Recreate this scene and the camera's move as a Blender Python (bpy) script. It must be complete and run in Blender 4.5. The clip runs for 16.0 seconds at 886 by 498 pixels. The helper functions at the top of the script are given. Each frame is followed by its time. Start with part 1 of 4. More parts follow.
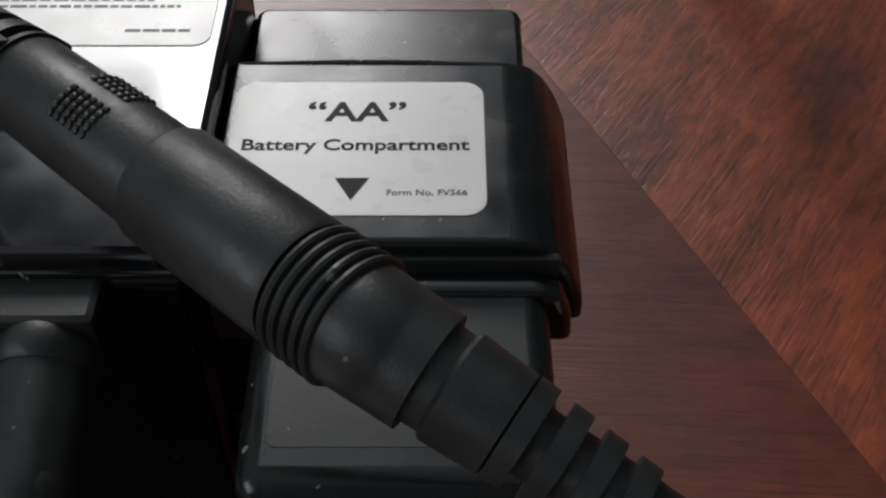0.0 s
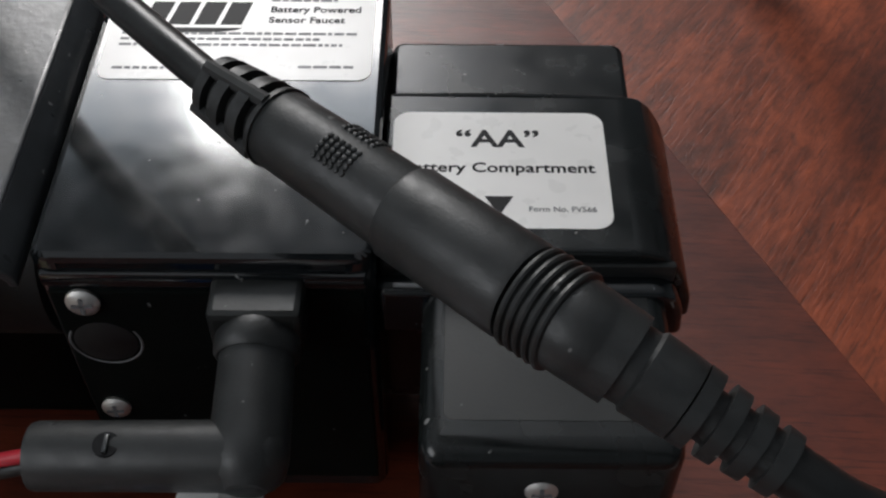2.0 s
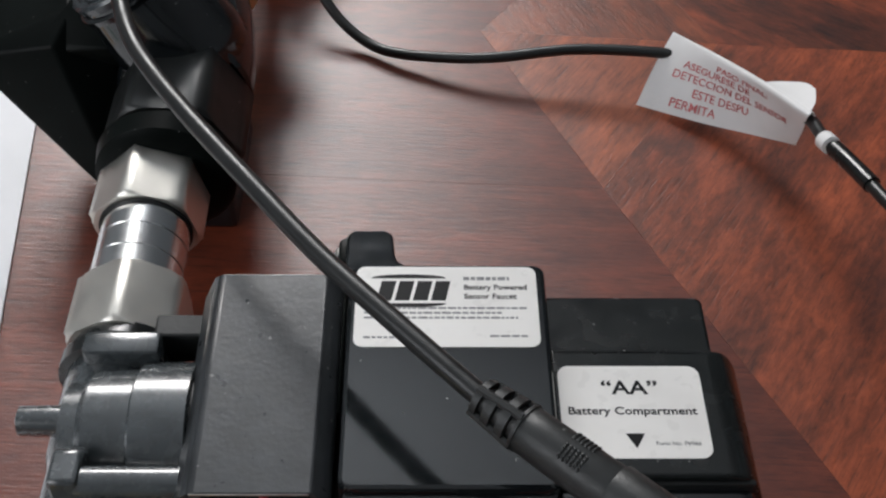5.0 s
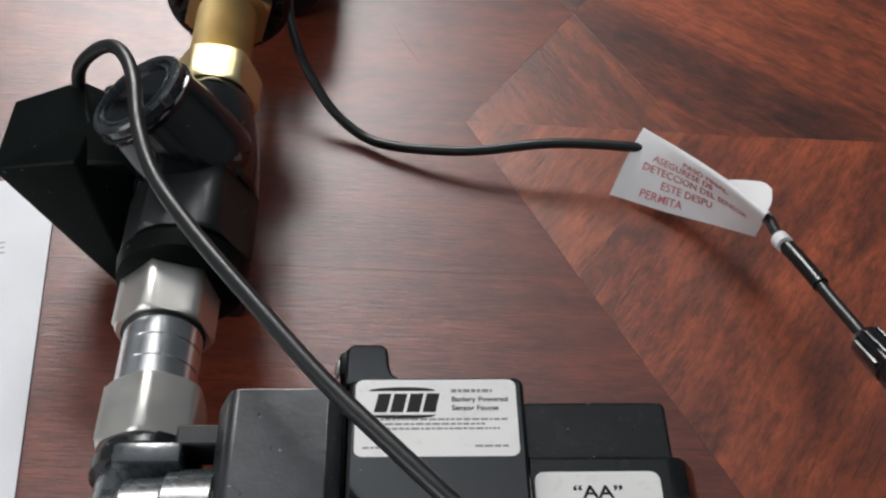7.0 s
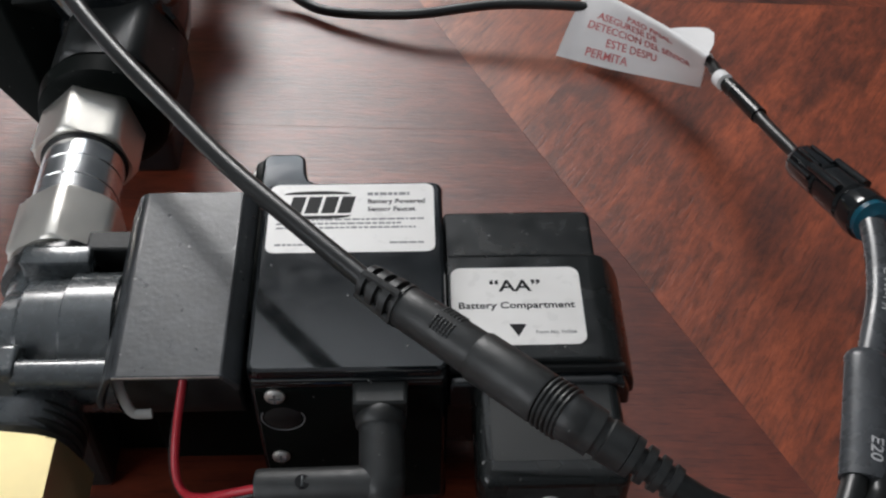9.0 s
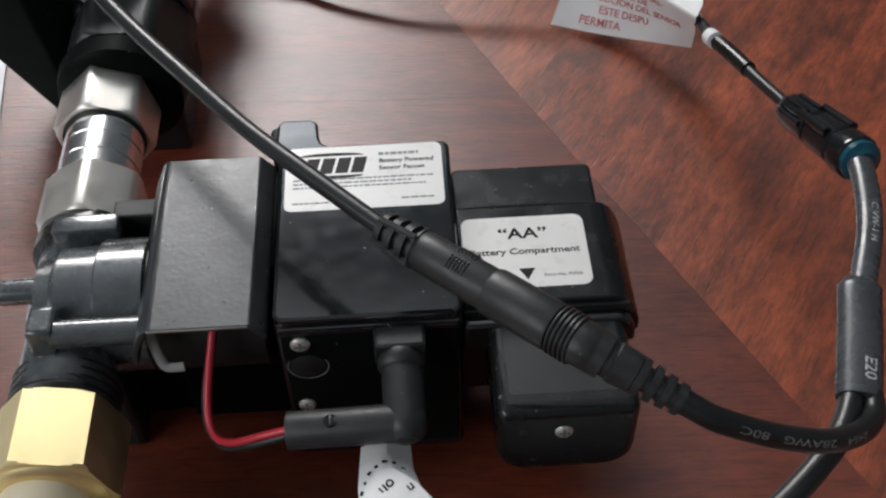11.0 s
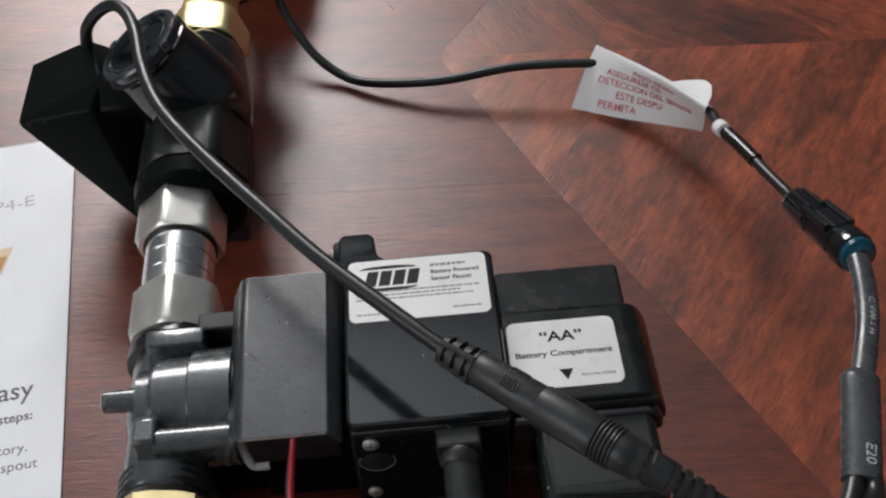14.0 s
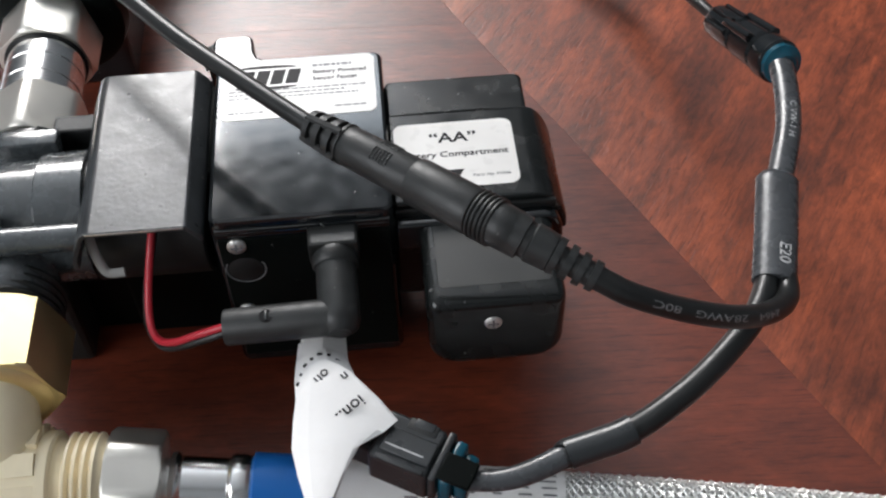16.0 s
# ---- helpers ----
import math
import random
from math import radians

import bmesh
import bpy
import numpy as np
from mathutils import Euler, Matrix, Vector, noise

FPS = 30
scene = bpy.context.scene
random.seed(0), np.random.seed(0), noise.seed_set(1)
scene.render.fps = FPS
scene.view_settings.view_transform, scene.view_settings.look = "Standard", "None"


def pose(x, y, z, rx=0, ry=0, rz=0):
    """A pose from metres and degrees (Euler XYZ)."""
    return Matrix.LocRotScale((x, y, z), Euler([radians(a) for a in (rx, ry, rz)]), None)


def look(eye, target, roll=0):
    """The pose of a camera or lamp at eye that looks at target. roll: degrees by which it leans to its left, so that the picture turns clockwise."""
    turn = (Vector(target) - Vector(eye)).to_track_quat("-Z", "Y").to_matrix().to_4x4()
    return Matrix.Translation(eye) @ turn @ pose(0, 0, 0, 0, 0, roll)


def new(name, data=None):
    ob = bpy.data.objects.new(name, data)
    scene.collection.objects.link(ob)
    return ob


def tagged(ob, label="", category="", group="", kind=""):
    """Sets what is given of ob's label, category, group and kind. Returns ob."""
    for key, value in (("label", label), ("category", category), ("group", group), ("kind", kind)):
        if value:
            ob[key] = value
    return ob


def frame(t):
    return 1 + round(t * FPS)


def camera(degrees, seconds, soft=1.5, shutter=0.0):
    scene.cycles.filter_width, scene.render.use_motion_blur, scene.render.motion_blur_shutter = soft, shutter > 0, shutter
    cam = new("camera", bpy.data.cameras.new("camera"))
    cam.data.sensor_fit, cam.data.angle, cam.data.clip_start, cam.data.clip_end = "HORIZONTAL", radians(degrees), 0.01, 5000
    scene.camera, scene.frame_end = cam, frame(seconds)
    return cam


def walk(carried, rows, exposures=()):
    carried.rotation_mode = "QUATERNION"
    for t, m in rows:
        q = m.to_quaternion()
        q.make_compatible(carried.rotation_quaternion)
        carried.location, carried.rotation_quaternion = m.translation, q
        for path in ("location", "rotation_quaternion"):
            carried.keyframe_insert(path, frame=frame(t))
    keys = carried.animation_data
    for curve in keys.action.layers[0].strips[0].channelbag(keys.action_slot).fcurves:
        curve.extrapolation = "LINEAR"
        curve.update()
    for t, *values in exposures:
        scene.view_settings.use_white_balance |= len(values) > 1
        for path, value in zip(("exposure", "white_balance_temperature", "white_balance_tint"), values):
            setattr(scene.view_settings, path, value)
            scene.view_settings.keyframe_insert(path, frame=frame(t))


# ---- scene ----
cam = camera(42.6, 16.0, soft=2.3)
METRES, EYE, TILT, LEAN, TURN = 0.45, 0.1613, -48.5, 0.0, 0.0
ROWS = [
    (0.0, 0.0, 0.0, 0.0, 0.0, 0.0, -0.0),
    (0.5, -0.0028, 0.0055, 0.0063, 0.5, -1.09, -0.11),
    (1.0, -0.0118, 0.0133, 0.0075, 0.79, -1.02, 0.26),
    (1.5, -0.0286, -0.0165, 0.0147, 0.67, -1.02, -0.23),
    (2.0, -0.0404, -0.0587, 0.0067, 0.26, -0.74, -0.49),
    (2.5, -0.0517, -0.0988, -0.0051, 0.04, -0.48, -0.58),
    (3.0, -0.0597, -0.1268, 0.0045, 0.24, -0.25, -0.53),
    (3.5, -0.0756, -0.1612, 0.0402, -0.13, 0.18, -0.44),
    (4.0, -0.0917, -0.1816, 0.0579, -0.36, 0.21, -0.46),
    (4.5, -0.1069, -0.2066, 0.0767, -0.59, 0.08, -0.29),
    (5.0, -0.1248, -0.2367, 0.1072, -0.9, -0.05, -0.15),
    (7.5, -0.1281, -0.3116, 0.1738, -1.68, 0.27, 0.24),
    (8.0, -0.0999, -0.2988, 0.1078, -1.61, 0.2, 0.43),
    (8.5, -0.0817, -0.3029, 0.072, -1.38, -0.19, 0.54),
    (9.0, -0.0778, -0.2973, 0.0609, -1.37, -0.15, 0.85),
    (11.5, -0.0927, -0.3389, 0.0395, -1.26, -0.46, 3.62),
    (12.0, -0.1135, -0.3784, 0.0845, -1.08, -0.28, 3.94),
    (12.5, -0.1295, -0.419, 0.1275, -0.92, -0.44, 4.63),
    (13.0, -0.1307, -0.421, 0.1307, -0.95, -0.67, 4.87),
    (13.5, -0.1226, -0.4288, 0.1378, -0.84, -0.68, 4.98),
    (14.0, -0.106, -0.4171, 0.1075, -0.86, -0.46, 5.08),
    (14.5, -0.0762, -0.3758, 0.032, -1.15, -0.58, 5.0),
    (15.0, -0.0617, -0.3385, -0.0004, -2.43, -1.42, 4.9),
    (15.5, -0.0594, -0.3485, -0.0033, -2.7, -1.71, 4.75),
    (16.0, -0.0628, -0.351, -0.0038, -2.52, -1.96, 4.58),
]
walk(cam, [(t, pose(0, 0, EYE, TILT, LEAN, TURN) @ pose(METRES * x, METRES * y, METRES * z, 90 + pitch, roll, yaw)) for t, x, y, z, yaw, pitch, roll in ROWS],
     exposures=[(0.0, -0.6), (0.5, 0.16), (1.0, -0.22), (1.5, -0.3), (2.0, -0.3), (2.5, -0.07), (3.0, 0.15), (3.5, -0.53), (4.0, -0.24), (5.0, -0.02), (9.0, -0.06), (11.5, -0.02), (12.5, -0.17), (13.5, -0.17), (14.5, 0.04), (16.0, 0.44)])

# ---------------------------------------------------------------- world and light
world = bpy.data.worlds.new("sky")
scene.world = world
world.use_nodes = True
wn, wl = world.node_tree.nodes, world.node_tree.links
sky = wn.new("ShaderNodeTexSky")
sky.sky_type = "NISHITA"
sky.sun_disc = False
sky.sun_elevation, sky.sun_rotation = radians(35), radians(-16)
wl.new(sky.outputs[0], wn["Background"].inputs[0])
wn["Background"].inputs[1].default_value = 0.1

FLOOR, CEIL = -0.75, 2.05
ROOM_X0, ROOM_X1, ROOM_Y0, ROOM_Y1 = -1.7, 2.2, -2.2, 1.75
WIN = (-0.90, 0.02, 0.84, 1.70)            # far window: x0, x1, z0, z1
LOW = (-0.84, -0.10, 0.86, 1.44)          # clear lower panes
GAP = (-0.56, -0.42, 1.45, 1.66)          # clear gap between the curtains above them
SIDE = (-1.75, -0.15, 0.55, 1.6)          # unseen opening added for fill light: y0, y1, z0, z1


def window_lamp(name, m, w, h, power, colour):
    d = bpy.data.lights.new(name, "AREA")
    d.shape, d.size, d.size_y, d.energy, d.color = "RECTANGLE", w, h, power, colour
    ob = new(name, d)
    ob.matrix_world = m
    return ob


def north_light(name, pane, back, power, colour):
    x, z = (pane[0] + pane[1]) / 2, (pane[2] + pane[3]) / 2
    window_lamp(name, look((x, ROOM_Y1 + back, z), (x, 0.0, z)), pane[1] - pane[0], pane[3] - pane[2], power, colour)


north_light("daylight_panes", LOW, 0.02, 26.0, (1.0, 0.98, 0.97))
north_light("daylight_gap", GAP, 0.02, 4.6, (1.0, 0.98, 0.97))
north_light("daylight_curtain", (WIN[0], WIN[1], 1.45, WIN[3]), 0.05, 3.2, (0.80, 0.90, 1.0))
# added fill lamp, out of view in the west, that lifts the near side
window_lamp("side_fill", look((ROOM_X0 - 0.02, (SIDE[0] + SIDE[1]) / 2, (SIDE[2] + SIDE[3]) / 2), (0.0, 0.1, 0.0)),
            SIDE[1] - SIDE[0], SIDE[3] - SIDE[2], 20.0, (0.97, 0.98, 1.0))


# ---------------------------------------------------------------- materials
def material(name, colour, rough=0.5, metal=0.0, spec=0.5, grain=0.0, grain_scale=800.0, tone=0.0, tone_scale=60.0,
             coat=0.0, rough_var=0.0, dust=0.0):
    """Principled surface with fine bump, tone and roughness variation."""
    m = bpy.data.materials.new(name)
    m.use_nodes = True
    n, l = m.node_tree.nodes, m.node_tree.links
    b = n["Principled BSDF"]
    b.inputs["Base Color"].default_value = (*colour, 1)
    b.inputs["Roughness"].default_value = rough
    b.inputs["Metallic"].default_value = metal
    b.inputs["Specular IOR Level"].default_value = spec
    b.inputs["Coat Weight"].default_value = coat
    b.inputs["Coat Roughness"].default_value = 0.12
    tc = n.new("ShaderNodeTexCoord")
    if tone:
        t = n.new("ShaderNodeTexNoise")
        t.inputs["Scale"].default_value, t.inputs["Detail"].default_value = tone_scale, 5
        l.new(tc.outputs["Object"], t.inputs["Vector"])
        ramp = n.new("ShaderNodeMapRange")
        ramp.inputs[1].default_value, ramp.inputs[2].default_value = 0.3, 0.7
        ramp.inputs[3].default_value, ramp.inputs[4].default_value = 1 - tone, 1 + tone
        l.new(t.outputs[0], ramp.inputs[0])
        mix = n.new("ShaderNodeMix")
        mix.data_type, mix.blend_type = "RGBA", "MULTIPLY"
        mix.inputs[0].default_value = 1
        mix.inputs[6].default_value = (*colour, 1)
        l.new(ramp.outputs[0], mix.inputs[7])
        l.new(mix.outputs[2], b.inputs["Base Color"])
    if dust:
        dn = n.new("ShaderNodeTexNoise")
        dn.inputs["Scale"].default_value, dn.inputs["Detail"].default_value = 520, 2
        l.new(tc.outputs["Object"], dn.inputs["Vector"])
        dr = n.new("ShaderNodeMapRange")
        dr.inputs[1].default_value, dr.inputs[2].default_value = 0.735, 0.77
        dr.inputs[3].default_value, dr.inputs[4].default_value = 0.0, dust
        l.new(dn.outputs[0], dr.inputs[0])
        dm = n.new("ShaderNodeMix")
        dm.data_type = "RGBA"
        dm.inputs[6].default_value, dm.inputs[7].default_value = (*colour, 1), (0.34, 0.34, 0.33, 1)
        if tone:
            l.new(mix.outputs[2], dm.inputs[6])
        l.new(dr.outputs[0], dm.inputs[0])
        l.new(dm.outputs[2], b.inputs["Base Color"])
    if rough_var:
        t2 = n.new("ShaderNodeTexNoise")
        t2.inputs["Scale"].default_value, t2.inputs["Detail"].default_value = tone_scale * 2.3, 6
        l.new(tc.outputs["Object"], t2.inputs["Vector"])
        r2 = n.new("ShaderNodeMapRange")
        r2.inputs[1].default_value, r2.inputs[2].default_value = 0.3, 0.7
        r2.inputs[3].default_value, r2.inputs[4].default_value = rough - rough_var, rough + rough_var
        l.new(t2.outputs[0], r2.inputs[0])
        l.new(r2.outputs[0], b.inputs["Roughness"])
    if grain:
        g = n.new("ShaderNodeTexNoise")
        g.inputs["Scale"].default_value, g.inputs["Detail"].default_value = grain_scale, 3
        l.new(tc.outputs["Object"], g.inputs["Vector"])
        bump = n.new("ShaderNodeBump")
        bump.inputs["Strength"].default_value, bump.inputs["Distance"].default_value = grain, 0.0004
        l.new(g.outputs[0], bump.inputs["Height"])
        l.new(bump.outputs[0], b.inputs["Normal"])
    return m


def wood_material(name, dark, light, rough, low=0.36, high=0.66, fleck_by=0.38, band_by=0.0):
    """Lacquered mahogany; the grain runs along the object's x axis."""
    m = bpy.data.materials.new(name)
    m.use_nodes = True
    n, l = m.node_tree.nodes, m.node_tree.links
    b = n["Principled BSDF"]
    tc, info = n.new("ShaderNodeTexCoord"), n.new("ShaderNodeObjectInfo")
    off = n.new("ShaderNodeVectorMath")
    off.operation = "MULTIPLY_ADD"
    off.inputs[1].default_value = (1, 1, 1)
    comb = n.new("ShaderNodeCombineXYZ")
    scale_r = n.new("ShaderNodeMath")
    scale_r.operation, scale_r.inputs[1].default_value = "MULTIPLY", 37.0
    l.new(info.outputs["Random"], scale_r.inputs[0])
    for i in range(3):
        l.new(scale_r.outputs[0], comb.inputs[i])
    l.new(tc.outputs["Object"], off.inputs[0])
    l.new(comb.outputs[0], off.inputs[2])

    def noise_tex(sx, sy, scale, detail, rough_=0.6, dist=0.0):
        mp = n.new("ShaderNodeMapping")
        mp.inputs["Scale"].default_value = (sx, sy, sy)
        l.new(off.outputs[0], mp.inputs[0])
        t = n.new("ShaderNodeTexNoise")
        t.inputs["Scale"].default_value, t.inputs["Detail"].default_value = scale, detail
        t.inputs["Roughness"].default_value, t.inputs["Distortion"].default_value = rough_, dist
        l.new(mp.outputs[0], t.inputs["Vector"])
        return t

    streak = noise_tex(0.2, 1.0, 60.0, 5, 0.6, 0.8)
    figure = noise_tex(0.5, 1.0, 30.0, 7, 0.66, 1.2)
    pore = noise_tex(0.06, 1.0, 1300.0, 3)
    fleck = noise_tex(0.35, 1.0, 360.0, 6, 0.72, 0.4)
    ribbon = noise_tex(0.14, 1.0, 44.0, 3, 0.5, 1.4)
    cloud = noise_tex(0.8, 1.0, 11.0, 4, 0.6, 0.6)
    add = n.new("ShaderNodeMix")
    add.data_type = "FLOAT"
    add.inputs[0].default_value = 0.62
    l.new(streak.outputs[0], add.inputs[2])
    l.new(figure.outputs[0], add.inputs[3])
    tint = n.new("ShaderNodeMath")
    tint.operation = "MULTIPLY_ADD"
    tint.inputs[1].default_value, tint.inputs[2].default_value = 0.10, -0.05
    l.new(info.outputs["Random"], tint.inputs[0])
    tot = n.new("ShaderNodeMath")
    wide = n.new("ShaderNodeMix")
    wide.data_type = "FLOAT"
    wide.inputs[0].default_value = 0.5
    l.new(ribbon.outputs[0], wide.inputs[2])
    l.new(cloud.outputs[0], wide.inputs[3])
    both = n.new("ShaderNodeMix")
    both.data_type = "FLOAT"
    both.inputs[0].default_value = 0.48
    l.new(add.outputs[0], both.inputs[2])
    l.new(wide.outputs[0], both.inputs[3])
    l.new(both.outputs[0], tot.inputs[0])
    l.new(tint.outputs[0], tot.inputs[1])
    ramp = n.new("ShaderNodeValToRGB")
    e = ramp.color_ramp.elements
    e[0].position, e[0].color = low, (*dark, 1)
    e[1].position, e[1].color = high, (*light, 1)
    mid = e.new(0.5)
    mid.color = (*[0.5 * (p + q) * 0.92 for p, q in zip(dark, light)], 1)
    l.new(tot.outputs[0], ramp.inputs[0])
    pr = n.new("ShaderNodeMapRange")
    pr.inputs[1].default_value, pr.inputs[2].default_value = 0.30, 0.46
    pr.inputs[3].default_value, pr.inputs[4].default_value = 0.55, 1.0
    l.new(pore.outputs[0], pr.inputs[0])
    mul = n.new("ShaderNodeMix")
    mul.data_type, mul.blend_type = "RGBA", "MULTIPLY"
    mul.inputs[0].default_value = 1
    l.new(ramp.outputs[0], mul.inputs[6])
    l.new(pr.outputs[0], mul.inputs[7])
    fr = n.new("ShaderNodeMapRange")
    fr.inputs[1].default_value, fr.inputs[2].default_value = 0.32, 0.68
    fr.inputs[3].default_value, fr.inputs[4].default_value = 1 - fleck_by, 1 + fleck_by
    l.new(fleck.outputs[0], fr.inputs[0])
    mul2 = n.new("ShaderNodeMix")
    mul2.data_type, mul2.blend_type = "RGBA", "MULTIPLY"
    mul2.inputs[0].default_value = 1
    l.new(mul.outputs[2], mul2.inputs[6])
    l.new(fr.outputs[0], mul2.inputs[7])
    # dark bands that run with the grain and break up into blotches
    band, blotch = noise_tex(0.16, 1.0, 36.0, 3, 0.55, 0.6), noise_tex(0.5, 1.0, 110.0, 5, 0.7, 0.8)
    bands = n.new("ShaderNodeMix")
    bands.data_type = "FLOAT"
    bands.inputs[0].default_value = 0.44
    l.new(band.outputs[0], bands.inputs[2])
    l.new(blotch.outputs[0], bands.inputs[3])
    br = n.new("ShaderNodeMapRange")
    br.inputs[1].default_value, br.inputs[2].default_value = 0.47, 0.60
    br.inputs[3].default_value, br.inputs[4].default_value = 1 + 0.25 * band_by, 1 - band_by
    l.new(bands.outputs[0], br.inputs[0])
    mul3 = n.new("ShaderNodeMix")
    mul3.data_type, mul3.blend_type = "RGBA", "MULTIPLY"
    mul3.inputs[0].default_value = 1
    l.new(mul2.outputs[2], mul3.inputs[6])
    l.new(br.outputs[0], mul3.inputs[7])
    l.new(mul3.outputs[2], b.inputs["Base Color"])
    b.inputs["Roughness"].default_value = rough
    b.inputs["Coat Weight"].default_value, b.inputs["Coat Roughness"].default_value = 0.52, 0.27
    relief = n.new("ShaderNodeMath")
    l.new(pore.outputs[0], relief.inputs[0])
    l.new(fleck.outputs[0], relief.inputs[1])
    bump = n.new("ShaderNodeBump")
    bump.inputs["Strength"].default_value, bump.inputs["Distance"].default_value = 0.38, 0.0003
    l.new(relief.outputs[0], bump.inputs["Height"])
    l.new(bump.outputs[0], b.inputs["Coat Normal"])
    l.new(bump.outputs[0], b.inputs["Normal"])
    return m


WOOD = wood_material("mahogany_veneer", (0.068, 0.0130, 0.0078), (0.34, 0.067, 0.027), 0.42, 0.31, 0.72, 0.20, 0.20)
FIGURED = wood_material("figured_mahogany_veneer", (0.045, 0.0098, 0.0057), (0.33, 0.070, 0.025), 0.42, 0.40, 0.61, 0.42, 0.42)
PALEWOOD = wood_material("pale_mahogany_veneer", (0.100, 0.0210, 0.0100), (0.44, 0.104, 0.036), 0.42, 0.38, 0.64, 0.30, 0.30)
GLOSS = material("black_gloss_plastic", (0.006, 0.0076, 0.0088), 0.115, spec=0.75, grain=0.015, grain_scale=300, rough_var=0.03, tone=0.2, tone_scale=90, dust=0.7)
SATIN = material("black_satin_plastic", (0.008, 0.0095, 0.0095), 0.24, grain=0.02, grain_scale=900, rough_var=0.07, tone=0.15, dust=0.5)
RUBBER = material("black_moulded_rubber", (0.021, 0.0225, 0.0225), 0.45, grain=0.12, grain_scale=2600, tone=0.25, tone_scale=200, rough_var=0.08, dust=0.4)
JACKET = material("black_cable_jacket", (0.012, 0.013, 0.013), 0.36, grain=0.1, grain_scale=700, tone=0.15, rough_var=0.06)
SHRINK = material("grey_heat_shrink", (0.058, 0.062, 0.067), 0.27, grain=0.12, grain_scale=500, tone=0.2, tone_scale=120, rough_var=0.07)
POWDER = material("black_powder_coat", (0.028, 0.031, 0.034), 0.34, spec=0.6, grain=0.14, grain_scale=700, tone=0.35, tone_scale=140, rough_var=0.07, dust=0.6)
DARKMETAL = material("grey_black_valve_nylon", (0.052, 0.060, 0.064), 0.26, spec=0.8, coat=0.5, grain=0.05, grain_scale=400, tone=0.25, tone_scale=150, rough_var=0.07, dust=0.3)
DULL = material("dull_black_nylon", (0.004, 0.0055, 0.005), 0.40, spec=0.07, grain=0.05, grain_scale=700, tone=0.2, rough_var=0.06, dust=0.3)
CAPRING = material("grey_black_gloss_plastic", (0.030, 0.036, 0.040), 0.22, spec=0.6, coat=0.2, grain=0.05, grain_scale=300, tone=0.3, tone_scale=200, rough_var=0.08)
CASE = material("black_textured_plastic", (0.011, 0.0125, 0.012), 0.40, grain=0.06, grain_scale=1500, tone=0.15, rough_var=0.05, dust=0.4)
CONN = material("charcoal_plastic", (0.026, 0.029, 0.031), 0.3, grain=0.04, grain_scale=700, tone=0.15, rough_var=0.06, dust=0.2)
MATTE = material("dull_black_plastic", (0.008, 0.009, 0.009), 0.5, grain=0.2, grain_scale=600, tone=0.25)
CHROME = material("satin_nickel", (0.80, 0.775, 0.715), 0.42, metal=1.0, grain=0.08, grain_scale=500, tone=0.05, rough_var=0.06)
POLISH = material("polished_chrome", (0.86, 0.86, 0.85), 0.22, metal=1.0, grain=0.03, grain_scale=300, tone=0.04, rough_var=0.04)
SCREW = material("zinc_screw", (0.72, 0.71, 0.68), 0.48, metal=1.0, grain=0.2, grain_scale=1500, tone=0.15, tone_scale=400)
BRASS = material("machined_brass", (0.74, 0.55, 0.26), 0.46, metal=1.0, grain=0.06, grain_scale=600, tone=0.08, rough_var=0.06)
PALEBRASS = material("pale_brass", (0.86, 0.72, 0.39), 0.44, metal=1.0, grain=0.06, grain_scale=600, tone=0.06, rough_var=0.06)
IVORY = material("ivory_plastic", (0.90, 0.79, 0.56), 0.38, grain=0.1, grain_scale=500, tone=0.06, tone_scale=120)
LABEL = material("white_vinyl_label", (0.86, 0.84, 0.81), 0.30, grain=0.02, grain_scale=250, tone=0.03, tone_scale=100, rough_var=0.05)
PAPER = material("white_paper", (0.86, 0.85, 0.84), 0.6, grain=0.25, grain_scale=900, tone=0.04, tone_scale=90)
PAPER_N, PAPER_L = PAPER.node_tree.nodes, PAPER.node_tree.links
through_light = PAPER_N.new("ShaderNodeBsdfTranslucent")
through_light.inputs[0].default_value = (0.93, 0.91, 0.90, 1)
paper_mix = PAPER_N.new("ShaderNodeMixShader")
paper_mix.inputs[0].default_value = 0.14
PAPER_L.new(PAPER_N["Principled BSDF"].outputs[0], paper_mix.inputs[1])
PAPER_L.new(through_light.outputs[0], paper_mix.inputs[2])
PAPER_L.new(paper_mix.outputs[0], PAPER_N["Material Output"].inputs[0])
TAGPAPER = material("opaque_white_paper", (0.88, 0.87, 0.86), 0.6, grain=0.25, grain_scale=900, tone=0.04, tone_scale=90)
CARD = material("white_card", (0.86, 0.86, 0.88), 0.5, grain=0.1, grain_scale=900, tone=0.03, tone_scale=40)
INK = material("black_ink", (0.012, 0.012, 0.013), 0.5, spec=0.15, tone=0.1)
GREYINK = material("grey_ink", (0.15, 0.15, 0.155), 0.5, spec=0.2, tone=0.1)
FINEINK = material("fine_grey_print", (0.26, 0.26, 0.265), 0.5, spec=0.2, tone=0.2, tone_scale=900)
PENCIL = material("pencil", (0.50, 0.50, 0.51), 0.6, tone=0.25, tone_scale=900)
REDINK = material("red_ink", (0.55, 0.13, 0.13), 0.5, tone=0.2, tone_scale=500)
BLUEINK = material("blue_ink", (0.02, 0.30, 0.60), 0.5, tone=0.1)
GREENINK = material("green_ink", (0.02, 0.40, 0.25), 0.5, tone=0.1)
ORANGEINK = material("orange_ink", (0.55, 0.27, 0.07), 0.5, tone=0.1)
TANINK = material("tan_ink", (0.75, 0.55, 0.36), 0.5, tone=0.1)
